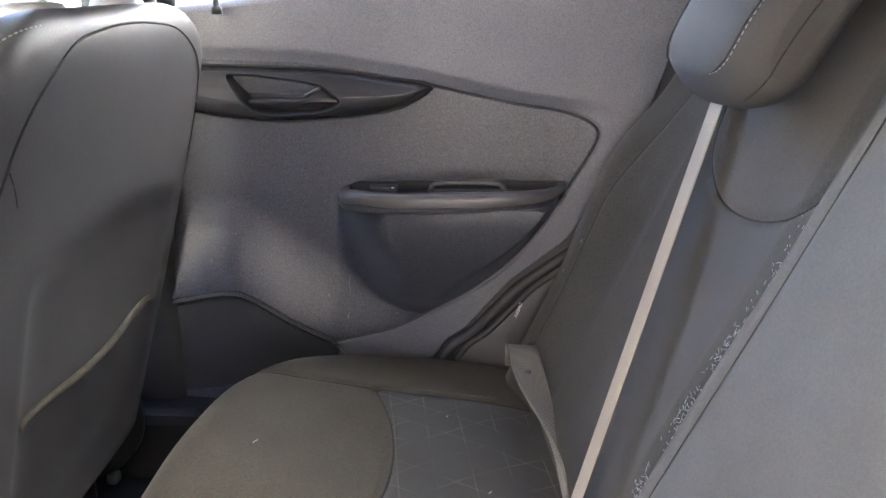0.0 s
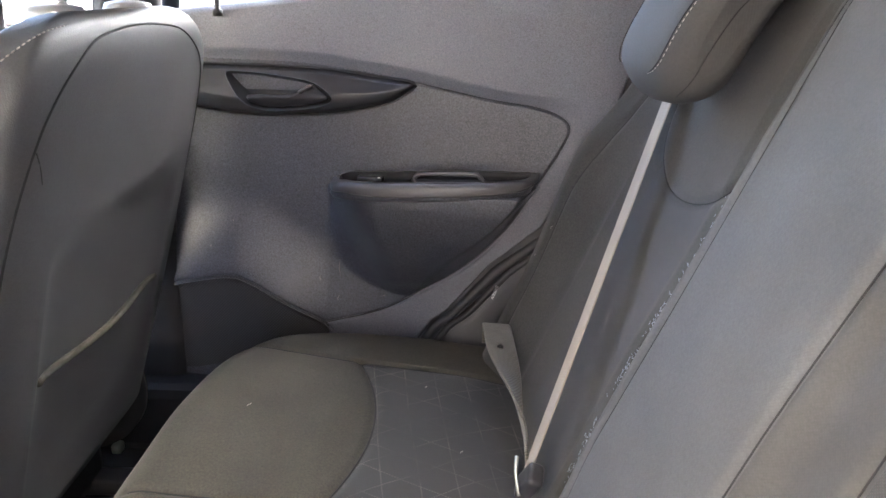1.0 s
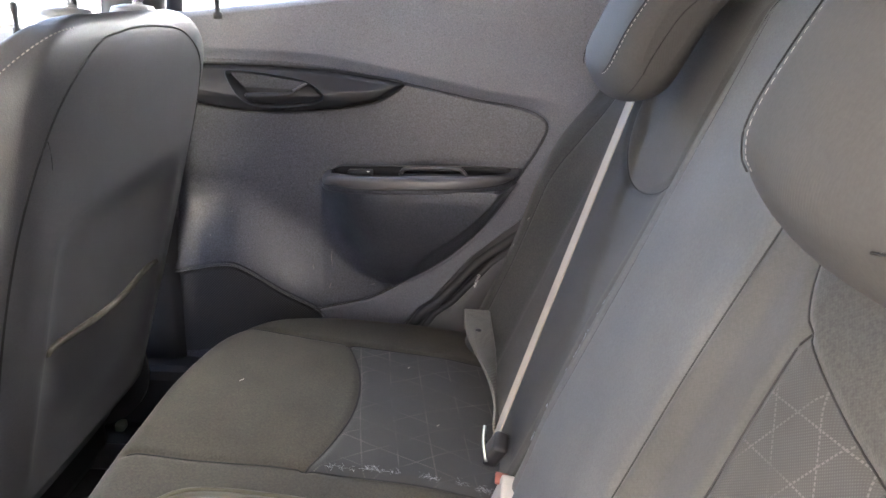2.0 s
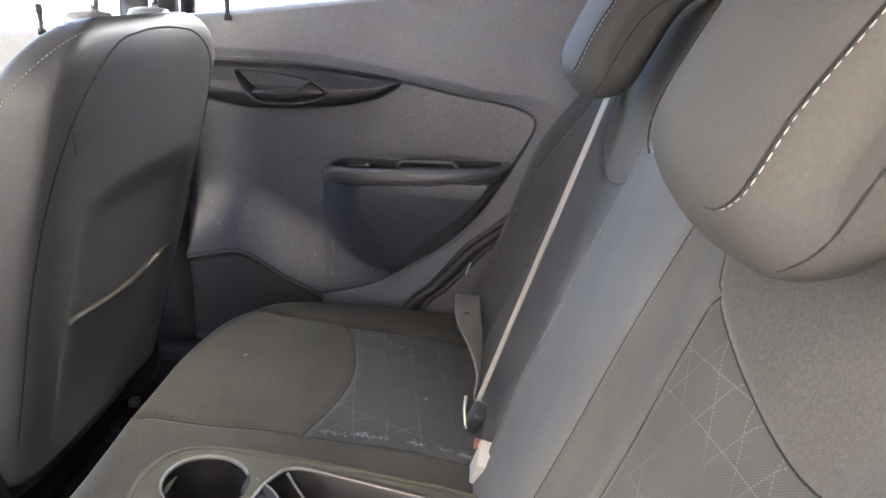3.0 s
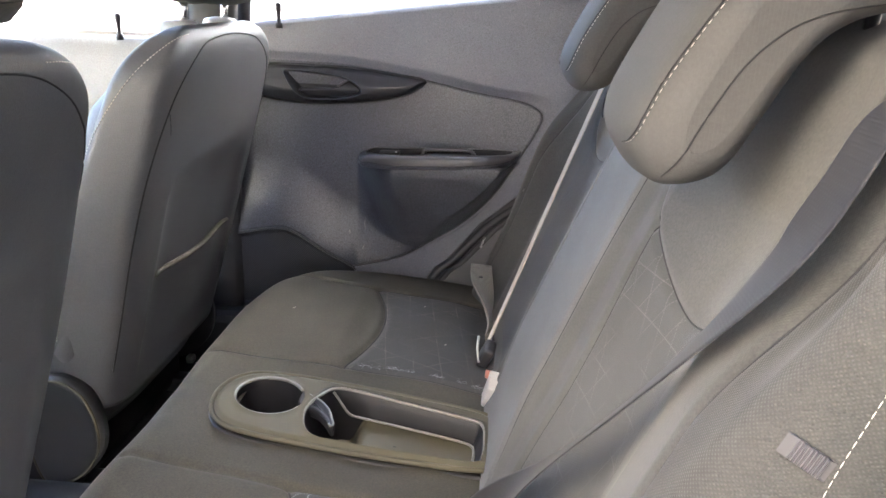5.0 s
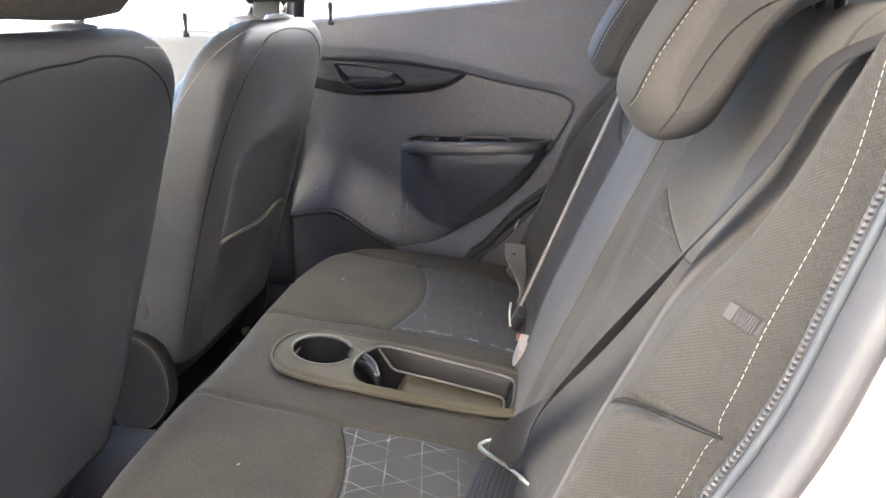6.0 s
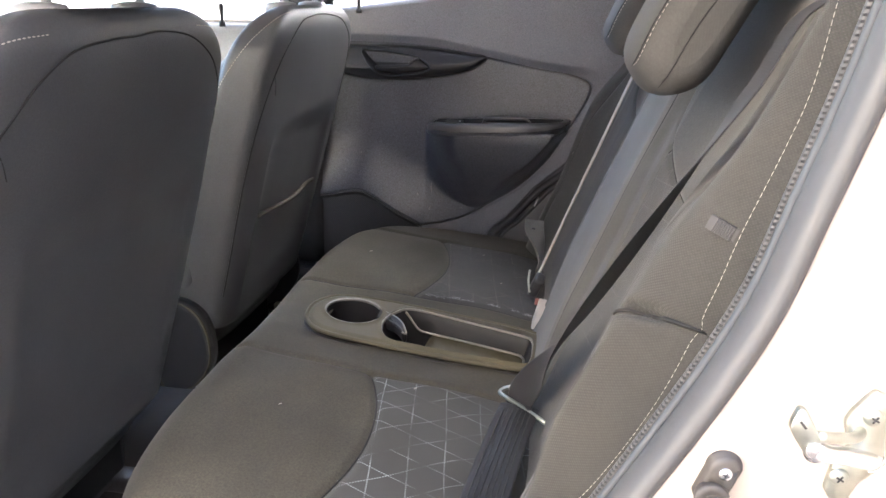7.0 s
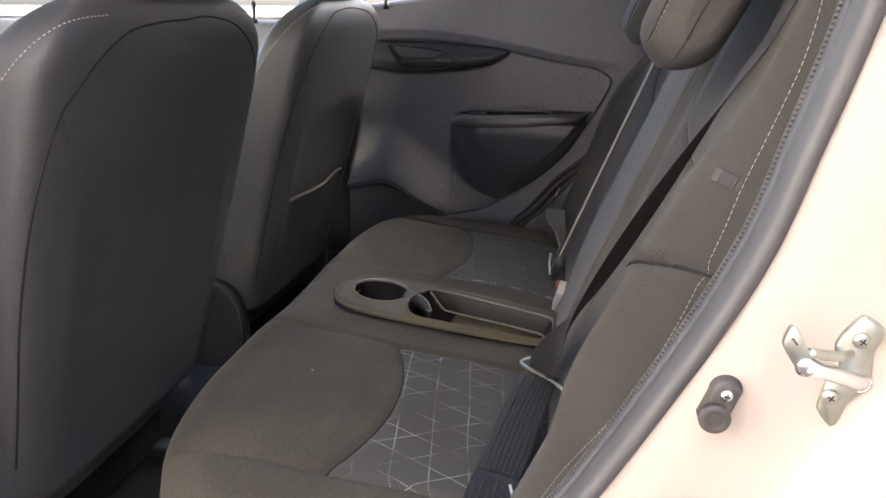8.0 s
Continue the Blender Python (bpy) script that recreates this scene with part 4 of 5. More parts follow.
rear_door = thing("rear_door", "closed rear door lined in grained black plastic, with armrest and speaker", "car door", at=(-0.15, 1.05, 0.40))
CREASE = spline([(-0.55, 0.962), (-0.37, 0.958), (-0.21, 0.954), (-0.049, 0.931), (0.058, 0.910), (0.135, 0.899)], 40)
INSERT = spline([(-0.049, 0.930), (0.058, 0.909), (0.135, 0.898), (0.170, 0.886), (0.185, 0.868), (0.174, 0.835), (0.145, 0.783), (0.099, 0.706), (0.034, 0.639),
                 (-0.034, 0.593), (-0.105, 0.550), (-0.205, 0.526)], 90)
GRILLE = spline([(-0.56, 0.575), (-0.472, 0.588), (-0.368, 0.609), (-0.324, 0.600), (-0.263, 0.564), (-0.208, 0.534), (-0.19, 0.515)], 60)


def belt_z(X):
    return 1.060 + 0.118 * (X + 0.073)


def rear_edge(Z):
    """x of the door's rear edge at a height."""
    return np.interp(Z, [0.36, 0.535, 0.556, 0.636, 0.699, 0.829, 0.95, 1.10], [-0.14, -0.024, 0.004, 0.071, 0.150, 0.235, 0.287, 0.34])


# the armrest bulges from the panel as a bucket: its ends and depth by height
ARM = spline([(0.580, -0.085, -0.045, 0.002), (0.60, -0.125, -0.020, 0.011), (0.64, -0.158, 0.026, 0.034), (0.69, -0.175, 0.075, 0.059), (0.74, -0.182, 0.112, 0.073),
              (0.765, -0.183, 0.132, 0.076), (0.790, -0.180, 0.146, 0.075)], 90)
arm_z, arm_l, arm_r, arm_d = ARM.T


def bucket(X, Z):
    """How far the panel swells under the armrest's cap."""
    l, r, d = (np.interp(Z, arm_z, v) for v in (arm_l, arm_r, arm_d))
    u = (X - l) / np.maximum(r - l, 0.02)
    low_ = step(0.75, 0.62, Z)
    swell_ = step(-0.03 - 0.12 * low_, 0.26 + 0.20 * low_, u) ** (0.7 + 0.5 * low_) * step(1.03 + 0.10 * low_, 0.90 - 0.16 * low_, u)
    return (d + 0.005) * swell_ * step(0.545, 0.615, Z) * (Z < 0.766 + 0.010 * step(-0.19, 0.10, X))


def door_inner(X, Z):
    y = door_y(X)
    zc = np.interp(X, CREASE[:, 0], CREASE[:, 1])
    zc = np.where(X > 0.135, 0.899 - 2.0 * (X - 0.135) ** 2, zc)
    above = step(-0.002, 0.020, Z - zc)
    y = y + 0.008 * (1 - above) * step(0.24, 0.12, X)      # insert lies behind the upper panel
    y = y + 0.014 * np.clip((Z - zc - 0.01) / 0.12, 0, 1) ** 1.4
    y = y + groove(near(X, Z, INSERT), 0.0032, 0.0019)
    y = y - bucket(X, Z)
    # lower bulge over the speaker
    zs = np.interp(X, GRILLE[:, 0], GRILLE[:, 1])
    y = y - 0.034 * step(0.15, -0.02, Z - zs) * step(-0.06, -0.30, X)
    y = y + groove(near(X, Z, GRILLE), 0.0022, 0.0015)
    y = y + 0.006 * step(0.0, -0.015, Z - zs) * step(-0.18, -0.22, X)
    return y


nz, nxx = 520, 460
z_ = np.linspace(0.37, 1.0, nz)
t_ = np.linspace(0, 1, nxx)
X = np.empty((nz, nxx))
Zg = np.empty((nz, nxx))
for i in range(nz):
    k = (z_[i] - 0.37) / 0.63
    for_top = k ** 3
    x0, x1 = -0.58, float(rear_edge(z_[i]))
    X[i] = x0 + (x1 - x0) * t_
    Zg[i] = z_[i] + for_top * (belt_z(X[i]) - 1.0)
P = np.stack([X, door_inner(X, Zg), Zg], -1)
lip = [P[-1] + np.array((0, d, e)) for d, e in ((0.006, 0.007), (0.016, 0.010), (0.030, 0.006), (0.034, -0.02))]
P = np.concatenate([P, np.array(lip)])
tail_edge = np.array([P[:, -1] + np.array((d, e, 0)) for d, e in ((0.003, 0.004), (0.004, 0.012), (0.004, 0.06))]).transpose(1, 0, 2)
P = np.concatenate([P, tail_edge], 1)
cxx, czz = centres(P[..., 0]), centres(P[..., 2])
speaker = (czz < np.interp(cxx, GRILLE[:, 0], GRILLE[:, 1])) & (cxx < -0.195) & (czz > np.interp(cxx, [-0.6, -0.43, -0.36, -0.19], [0.415, 0.430, 0.447, 0.50]))
uvd = np.stack([P[..., 0], P[..., 2]], -1)
insert_area = np.vstack([CREASE[CREASE[:, 0] < -0.049], INSERT, [(-0.205, 0.30), (-0.70, 0.30), (-0.70, 0.962)]])
over = ~inside_ring(cxx, czz, insert_area)
part("inner_panel", sheet(P, ~speaker & ~over, uvd, "inner_panel"), PLASTIC, rear_door)
part("upper_panel", sheet(P, over, uvd, "upper_panel"), PLASTIC_LIT, rear_door, "upper door lining, coloured paler as it faces up to the light")
GRID = material("perforated_speaker_plastic", (0.028, 0.028, 0.030), 0.55, weave=1.0, weave_scale=0.0036, mottle=0.05)
part("speaker_grille", sheet(P, speaker, uvd, "speaker_grille"), GRID, rear_door, "finely perforated black speaker grille")


def on_door(q, lift=0.001):
    return np.column_stack([q[:, 0], door_inner(q[:, 0], q[:, 1]) - lift, q[:, 1]])


part("panel_joint", tube(on_door(INSERT, -0.0002), 0.0013, 6), RUBBER, rear_door, "dark joint round the insert")
part("grille_joint", tube(on_door(GRILLE, -0.0005), 0.0008, 5), RUBBER, rear_door)
# a paler tube draws the thin highlight below the grille joint
low_line = GRILLE - np.array((0.0, 0.0045))
part("grille_edge", tube(on_door(low_line, 0.0002), 0.0007, 6), SOFT, rear_door, "paler bead for the highlight on the grille's upper edge")
# handle bezel: a long lens that swells from the panel
LENS = ring_spline([(-0.50, 0.93), (-0.44, 0.948), (-0.37, 0.951), (-0.21, 0.949), (-0.11, 0.939), (-0.049, 0.930), (-0.065, 0.912), (-0.100, 0.895), (-0.181, 0.880),
                    (-0.306, 0.873), (-0.40, 0.884), (-0.47, 0.905)], 110)
POCKET = ring_spline([(-0.342, 0.938), (-0.331, 0.918), (-0.318, 0.902), (-0.304, 0.890), (-0.275, 0.884), (-0.228, 0.887), (-0.190, 0.894), (-0.175, 0.905), (-0.186, 0.918),
                      (-0.213, 0.930), (-0.264, 0.937), (-0.318, 0.941)], 80)


def lens_swell(z, d):
    return 0.008 * np.clip(d / 0.008, 0, 1) + 0.022 * np.clip(d / 0.030, 0, 1) ** 0.7 * np.clip((0.955 - z) / 0.055, 0, 1)


lx, lz = np.meshgrid(np.linspace(-0.51, -0.04, 190), np.linspace(0.865, 0.957, 60), indexing="ij")
d_edge = near(lx, lz, np.vstack([LENS, LENS[:1]]))
d_pock = near(lx, lz, np.vstack([POCKET, POCKET[:1]]))
in_pock = inside_ring(lx, lz, POCKET)
lens_y = door_y(lx) + 0.007 - lens_swell(lz, d_edge)
lens_y = np.where(in_pock, lens_y + 0.026 * step(0, 0.010, d_pock), lens_y)
Pl = np.stack([lx, lens_y, lz], -1)
m_lens = inside_ring(centres(lx), centres(lz), LENS)
m_pock = inside_ring(centres(lx), centres(lz), POCKET)
bezel = part("handle_bezel", sheet(Pl, m_lens & ~m_pock, name="handle_bezel", flip=True), SMOOTH, rear_door, "smooth black handle surround")
part("handle_pocket", sheet(Pl, m_lens & m_pock, name="handle_pocket", flip=True), RUBBER, bezel, "hollow behind the door handle")


def lens_at(q):
    de = near(q[:, 0], q[:, 1], np.vstack([LENS, LENS[:1]]))
    return door_y(q[:, 0]) + 0.007 - lens_swell(q[:, 1], de)


# rim coloured paler than the surround to draw its thin highlight
part("handle_rim", tube(np.column_stack([POCKET[:, 0], lens_at(POCKET) - 0.0001, POCKET[:, 1]]), 0.0008, 6, closed=True), SEAL_BLUE_LIT, bezel, "thin rim round the hollow, highlight put in its colour")
part("bezel_joint", tube(np.column_stack([LENS[:, 0], door_y(LENS[:, 0]) + 0.002, LENS[:, 1]]), 0.0018, 5, closed=True), RUBBER, bezel)
lev = ring_spline([(-0.309, 0.903), (-0.300, 0.894), (-0.273, 0.8885), (-0.226, 0.891), (-0.192, 0.898), (-0.181, 0.906), (-0.189, 0.914), (-0.204, 0.924), (-0.215, 0.921),
                   (-0.230, 0.911), (-0.262, 0.9085), (-0.302, 0.907)], 70)
rows = []
for ins, dy in ((0.001, 0.012), (0.0, 0.004), (0.0012, 0.0015), (0.004, 0.0)):
    q = inset(lev, ins)
    rows.append(np.column_stack([q[:, 0], lens_at(q) + dy + 0.004, q[:, 1]]))
lever = part("door_handle", loft(rows), SMOOTH, rear_door, "black plastic pull lever")
tip = spline([(-0.226, 0.913), (-0.214, 0.920), (-0.205, 0.924)], 8)
part("lever_edge", tube(np.column_stack([tip[:, 0], lens_at(tip) + 0.001, tip[:, 1]]), 0.0026, 6), SOFT, lever)

# armrest: a bucket that bulges from the panel, closed by a softer cap with a sunken top
th = np.linspace(0, np.pi, 64)


def arm_ring(z, less=0.0):
    """Front edge of the armrest at a height, and its back edge inside the panel."""
    l, r, d = (np.interp(z, arm_z, v) for v in (arm_l, arm_r, arm_d))
    c, h = (l + r) / 2, (r - l) / 2 - less
    blunt = step(-0.3, 0.4, np.cos(th))  # rounded nose to the front, a tapered tail to the rear
    ex = c - h * np.sign(np.cos(th)) * np.abs(np.cos(th)) ** (0.80 - 0.26 * blunt)
    ey = door_y(ex) + 0.010 - (d + 0.010 - less) * np.sin(th) ** (0.62 - 0.16 * blunt)
    back = np.column_stack([ex[::-1], door_y(ex[::-1]) + 0.014 - less])
    return np.column_stack([ex, ey]), back


def lid(x):
    return 0.789 + 0.010 * step(-0.19, 0.10, x) - 0.011 * step(-0.150, -0.186, x)


def closed_ring(z, less, dz):
    f, bk = arm_ring(z, less)
    q = np.vstack([f, bk])
    return np.column_stack([q, lid(q[:, 0]) + dz])


rings = []
for z, less in ((0.758, 0.014), (0.761, 0.002), (0.764, 0.0)):
    f, bk = arm_ring(z, less)
    q = np.vstack([f, bk])
    rings.append(np.column_stack([q, z + 0.010 * step(-0.19, 0.10, q[:, 0])]))
f, bk = arm_ring(0.775)
q = np.vstack([f, bk])
edge_z = lid(q[:, 0]) - 0.020 * np.r_[np.sin(th) ** 0.7, np.full(64, 0.02)]
joint_ring = np.column_stack([q, edge_z])
rings.append(joint_ring)
armrest = part("armrest", loft(rings, caps=False), PLASTIC, rear_door, "grained plastic armrest with a pull cup")
cap_rings = [joint_ring + np.array((0, -0.0005, 0.0008))]
for k, less in ((0.55, -0.0015), (0.85, 0.0005), (0.97, 0.004), (1.0, 0.009), (0.97, 0.013)):
    r = closed_ring(0.785, less, 0.0)
    r[:, 2] = edge_z + (lid(r[:, 0]) - edge_z) * k
    cap_rings.append(r)
part("armrest_cap", loft(cap_rings, caps=False), SOFT, armrest, "smooth padded edge of the armrest")
rows = [cap_rings[-1], closed_ring(0.785, 0.0150, -0.004), closed_ring(0.785, 0.0165, -0.011)]
mid_ = rows[-1].mean(0)
for k in (0.7, 0.35, 0.02):
    q = rows[2].copy()
    q[:, 0] = mid_[0] + (q[:, 0] - mid_[0]) * (0.5 + 0.5 * k)
    yc_ = door_y(q[:, 0]) - 0.028
    q[:, 1] = yc_ + (q[:, 1] - yc_) * k
    rows.append(q)
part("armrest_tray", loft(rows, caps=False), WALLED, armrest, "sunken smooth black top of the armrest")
part("armrest_joint", tube(joint_ring[3:61], 0.0012, 5), RUBBER, armrest)
cl = spline([(-0.050, 0.986, 0.786), (-0.046, 0.989, 0.795), (-0.036, 0.990, 0.799), (0.0, 0.986, 0.801), (0.040, 0.983, 0.802), (0.050, 0.981, 0.799), (0.058, 0.976, 0.790)], 30)
part("cup_lip", tube(cl, 0.0036, 8), SOFT, armrest, "rounded lip of the pull cup")
# no hole is cut: a dark block stands in for the shaded hollow
part("pull_cup", rbox((0.004, 0.976, 0.790), (0.098, 0.014, 0.006), 0.002, (0, -2, -5)), RUBBER, armrest, "solid black block for the shade in the pull cup")
switch = part("window_switch", rbox((-0.116, 0.998, 0.787), (0.040, 0.016, 0.010), 0.002, (0, -2, -5)), SMOOTH, armrest, "black window switch")
part("switch_mark", rbox((-0.102, 0.9905, 0.7915), (0.004, 0.004, 0.0015), 0.0004, (0, -2, -5)), WHITE_PRINT, switch, "tiny white mark")
# lock pin and window
part("lock_pin", loft([[(-0.345 + r * math.cos(a), 1.040 + r * math.sin(a), z) for a in np.linspace(0, 2 * np.pi, 12, endpoint=False)]
                             for r, z in ((0.0075, 1.020), (0.0075, 1.029), (0.0042, 1.031), (0.0046, 1.048), (0.0062, 1.056), (0.0060, 1.066), (0.003, 1.069))]), SMOOTH, rear_door, "black lock pin standing up")
gx_ = np.array([(-0.44, 1.00), (0.155, 1.075), (0.178, 1.095), (0.10, 1.33), (-0.10, 1.385), (-0.38, 1.38)])
g = Geo()
ins = [(x, 1.062 - 0.085 * x - 0.18 * (z - 1.0), z) for x, z in gx_]
g.add(ins + [(x, y + 0.004, z) for x, y, z in ins], [tuple(range(6)), tuple(range(11, 5, -1))] + [(i, i + 6, (i + 1) % 6 + 6, (i + 1) % 6) for i in range(6)])
pane = part("window_pane", g, GLASS, rear_door, "clear side window", smooth=False)
pane.visible_shadow = False
fr = np.array(ins + ins[:1])
part("window_frame", tube(even(fr, 0.02), 0.014, 8), RUBBER, rear_door, "black window frame")
sail = [(0.165, 1.075), (0.345, 1.095), (0.36, 1.30), (0.10, 1.36)]
g = Geo().add([(x, 1.022 - 0.085 * x - 0.16 * (z - 1.07) + d, z) for d in (0, 0.03) for x, z in sail], [(0, 1, 2, 3), (7, 6, 5, 4)] + [(i, i + 4, (i + 1) % 4 + 4, (i + 1) % 4) for i in range(4)])
part("corner_panel", g, PLASTIC_LIT, rear_door, "plain plastic panel behind the window", smooth=False)
P2 = np.array([[(x, 1.105 - 0.03 * abs(z - 0.7), z) for x in np.linspace(-0.56, 0.22, 20)] for z in np.linspace(0.32, 1.03, 16)])
part("outer_skin", sheet(P2, name="outer_skin", flip=True), PAINT, rear_door, "cream white painted outer skin")
# body seals round the rear door opening
for off, r, mt, lab in ((0.012, 0.0085, RUBBER, "black rubber door seal"), (0.034, 0.006, RUBBER, "black rubber door seal")):
    zz = np.linspace(0.42, 1.12, 70)
    p = np.column_stack([rear_edge(zz) + off, 1.012 - 0.085 * rear_edge(zz) + 0.0 * zz, zz])
    ob = part("door_seal", tube(p, r, 10), mt, None)
    tagged(ob, lab + " along the rear door opening", "door seal", kind="structure")
# painted or grey sill strip between seal and seat
zz = np.linspace(0.40, 1.12, 50)
P3 = np.stack([np.column_stack([rear_edge(zz) + o, 1.010 - 0.085 * rear_edge(zz) - dy, zz]) for o, dy in ((-0.02, -0.036), (0.020, -0.026), (0.030, -0.004), (0.038, 0.0), (0.060, 0.004), (0.10, 0.006), (0.16, 0.004))])
setting("seal_trim", sheet(P3, name="seal_trim"), TRIM, "grey plastic trim beside the door opening", "trim", True)
setting("sill_right", rbox((-0.55, 1.03, 0.35), (1.7, 0.10, 0.13), 0.02), WALLED, "black plastic door sill", "door sill")

# ---- front doors ----
def front_door(side, label):
    """side: +1 the right-hand door, -1 the left-hand one."""
    door = thing("front_door", label, "car door", group="front doors", at=(-1.0, MID + side * 0.68, 0.40))

    def put(P):
        P = np.array(P, float)
        P[..., 1] = MID + side * (P[..., 1] - MID)
        return P

    xs, zs = np.linspace(-1.75, -0.545, 50), np.linspace(0.36, 0.985, 50)
    X, Zf = np.meshgrid(xs, zs, indexing="ij")
    Yf = 1.070 + 0.0 * X - 0.03 * np.exp(-((Zf - 0.74) / 0.06) ** 2) + 0.014 * step(0.86, 0.98, Zf)
    P = np.stack([X, Yf, Zf], -1)
    P = np.concatenate([P, P[:, -1:] + np.array((0, 0.012, 0.008)), P[:, -1:] + np.array((0, 0.04, 0.004))], 1)
    part("inner_panel", sheet(put(P), name="inner_panel", flip=side > 0), DOOR_LIT, door)
    rows = [[(-0.696 + r * math.cos(a), 1.075 + r * math.sin(a), z) for a in np.linspace(0, 2 * np.pi, 12, endpoint=False)]
            for r, z in ((0.0075, 0.985), (0.0075, 0.996), (0.0042, 0.998), (0.0046, 1.018), (0.0062, 1.026), (0.0060, 1.036), (0.003, 1.039))]
    part("lock_pin", loft(put(rows)), SMOOTH, door, "black lock pin standing up")
    g = Geo()
    ins = [(x, 1.10 - 0.18 * (z - 1.0), z) for x, z in ((-1.62, 0.99), (-0.56, 0.995), (-0.50, 1.37), (-1.08, 1.33))]
    g.add(put(ins + [(x, y + 0.004, z) for x, y, z in ins]), [(0, 1, 2, 3), (7, 6, 5, 4)] + [(i, i + 4, (i + 1) % 4 + 4, (i + 1) % 4) for i in range(4)])
    pane = part("window_pane", g, GLASS, door, "clear side window", smooth=False)
    pane.visible_shadow = False
    P = np.array([[(x, 1.125 - 0.03 * abs(z - 0.7), z) for x in np.linspace(-1.75, -0.56, 20)] for z in np.linspace(0.32, 1.0, 16)])
    part("outer_skin", sheet(put(P), name="outer_skin", flip=side > 0), PAINT, door, "cream white painted outer skin")
    fr = put([(-0.55, 1.10, 1.0), (-0.49, 1.035, 1.375), (-1.06, 1.04, 1.335), (-1.62, 1.10, 0.995)])
    part("window_frame", tube(even(fr, 0.03), 0.014, 8), RUBBER, door, "black window frame")


front_door(1, "closed front passenger door, its plastic lining coloured pale for window light")
front_door(-1, "closed front driver door, its plastic lining coloured pale for window light")

# ---- left-hand door opening ----
EDGE = spline([(0.25, 1.40), (0.286, 1.25), (0.276, 1.12), (0.261, 1.032), (0.243, 0.957), (0.224, 0.888), (0.185, 0.803), (0.120, 0.682), (0.049, 0.580), (-0.05, 0.490),
               (-0.18, 0.425), (-0.34, 0.395), (-0.50, 0.392)], 170)
tg = np.gradient(EDGE, axis=0)
tg /= np.linalg.norm(tg, axis=1)[:, None]
away = np.column_stack([-tg[:, 1], tg[:, 0]])
if away[60, 0] < 0:
    away = -away


def edge_row(off, y):
    q = EDGE + away * off
    return np.column_stack([q[:, 0], np.full(len(q), y), q[:, 1]])


rubber = thing("door_weatherstrip", "grey rubber weatherstrip with a toothed lip round the open doorway", "weatherstrip", at=(0.2, -0.22, 0.8))
prof = [(0.034, -0.176), (0.028, -0.180), (0.0235, -0.186), (0.021, -0.193), (0.0195, -0.200), (0.0180, -0.206), (0.0180, -0.219), (0.0155, -0.2215), (0.0135, -0.226), (0.0122, -0.235), (0.0130, -0.247),
        (0.018, -0.256), (0.024, -0.252), (0.026, -0.238), (0.036, -0.20)]
part("seal_tube", sheet(np.array([edge_row(o, y) for o, y in prof]), name="seal_tube"), SEAL, rubber)
def seal_cord(off, y, r, n=12):
    a = np.linspace(0, 2 * np.pi, n + 1)
    return sheet(np.array([edge_row(off + r * math.cos(k), y + r * math.sin(k)) for k in a]), name="seal_cord")


part("seal_lip", seal_cord(0.0152, -0.2075, 0.0027), SEAL, rubber, "soft lip against the backrest")
# the bead's blue tint is sky light put into the colour
part("seal_bead", seal_cord(0.0170, -0.2140, 0.0030), SEAL_BLUE_LIT, rubber, "bead beside the teeth, blue light put in its colour")
row = even(edge_row(0.0136, -0.2085), 0.0034)
row = row[(row[:, 2] > 0.60) & (row[:, 2] < 1.15)]
tooth = Geo()
for p in row:
    tooth.add(*(lambda c: ([(c[0] + sx * 0.0010, c[1] + sy * 0.0017, c[2] + sz * 0.0007) for sx in (-1, 1) for sy in (-1, 1) for sz in (-1, 1)],
                           [(0, 1, 3, 2), (4, 6, 7, 5), (0, 4, 5, 1), (2, 3, 7, 6), (0, 2, 6, 4), (1, 5, 7, 3)]))(p))
part("lip_teeth", tooth, RUBBER, rubber, "row of small moulded teeth", smooth=False, kind="stuff")
jamb_rows = [(0.020, -0.245), (0.024, -0.250), (0.06, -0.252), (0.10, -0.255), (0.118, -0.260), (0.130, -0.275), (0.138, -0.30), (0.146, -0.335), (0.16, -0.352), (0.20, -0.36), (0.30, -0.365)]
setting("door_jamb", sheet(np.array([edge_row(o, y) for o, y in jamb_rows]), name="door_jamb"), PAINT, "cream white painted door jamb of the open doorway", "door jamb", True)
# body behind the jamb, outside
P = np.array([[(x, -0.30 - 0.07 * math.sin(min(1, (z - 0.25) / 0.8) * 2.2), z) for x in np.linspace(0.44, 1.25, 20)] for z in np.linspace(0.22, 1.05, 20)])
setting("quarter_left", sheet(P, name="quarter_left"), PAINT, "cream white painted rear wing", "car wing", True)
setting("sill_left", rbox((-0.75, -0.285, 0.335), (1.6, 0.13, 0.13), 0.02), PAINT, "cream white painted door sill", "door sill")
P = np.array([[(x, -0.215, z) for x in np.linspace(0.30, 1.10, 20)] for z in np.linspace(0.30, 1.08, 20)])
setting("quarter_lining_left", sheet(P, name="quarter_lining_left"), TRIM, "grey plastic side lining", "side lining", True)


# door switch: oval rubber base with a round knob and a screw
def disc(c, radii, ys, n=28, sx=1.0, turn=0.0):
    rows = []
    for r, y in zip(radii, ys):
        a = np.linspace(0, 2 * np.pi, n, endpoint=False)
        rows.append(np.column_stack([c[0] + r * np.cos(a), np.full(n, y), c[1] + r * np.sin(a)]))
    return loft(rows)


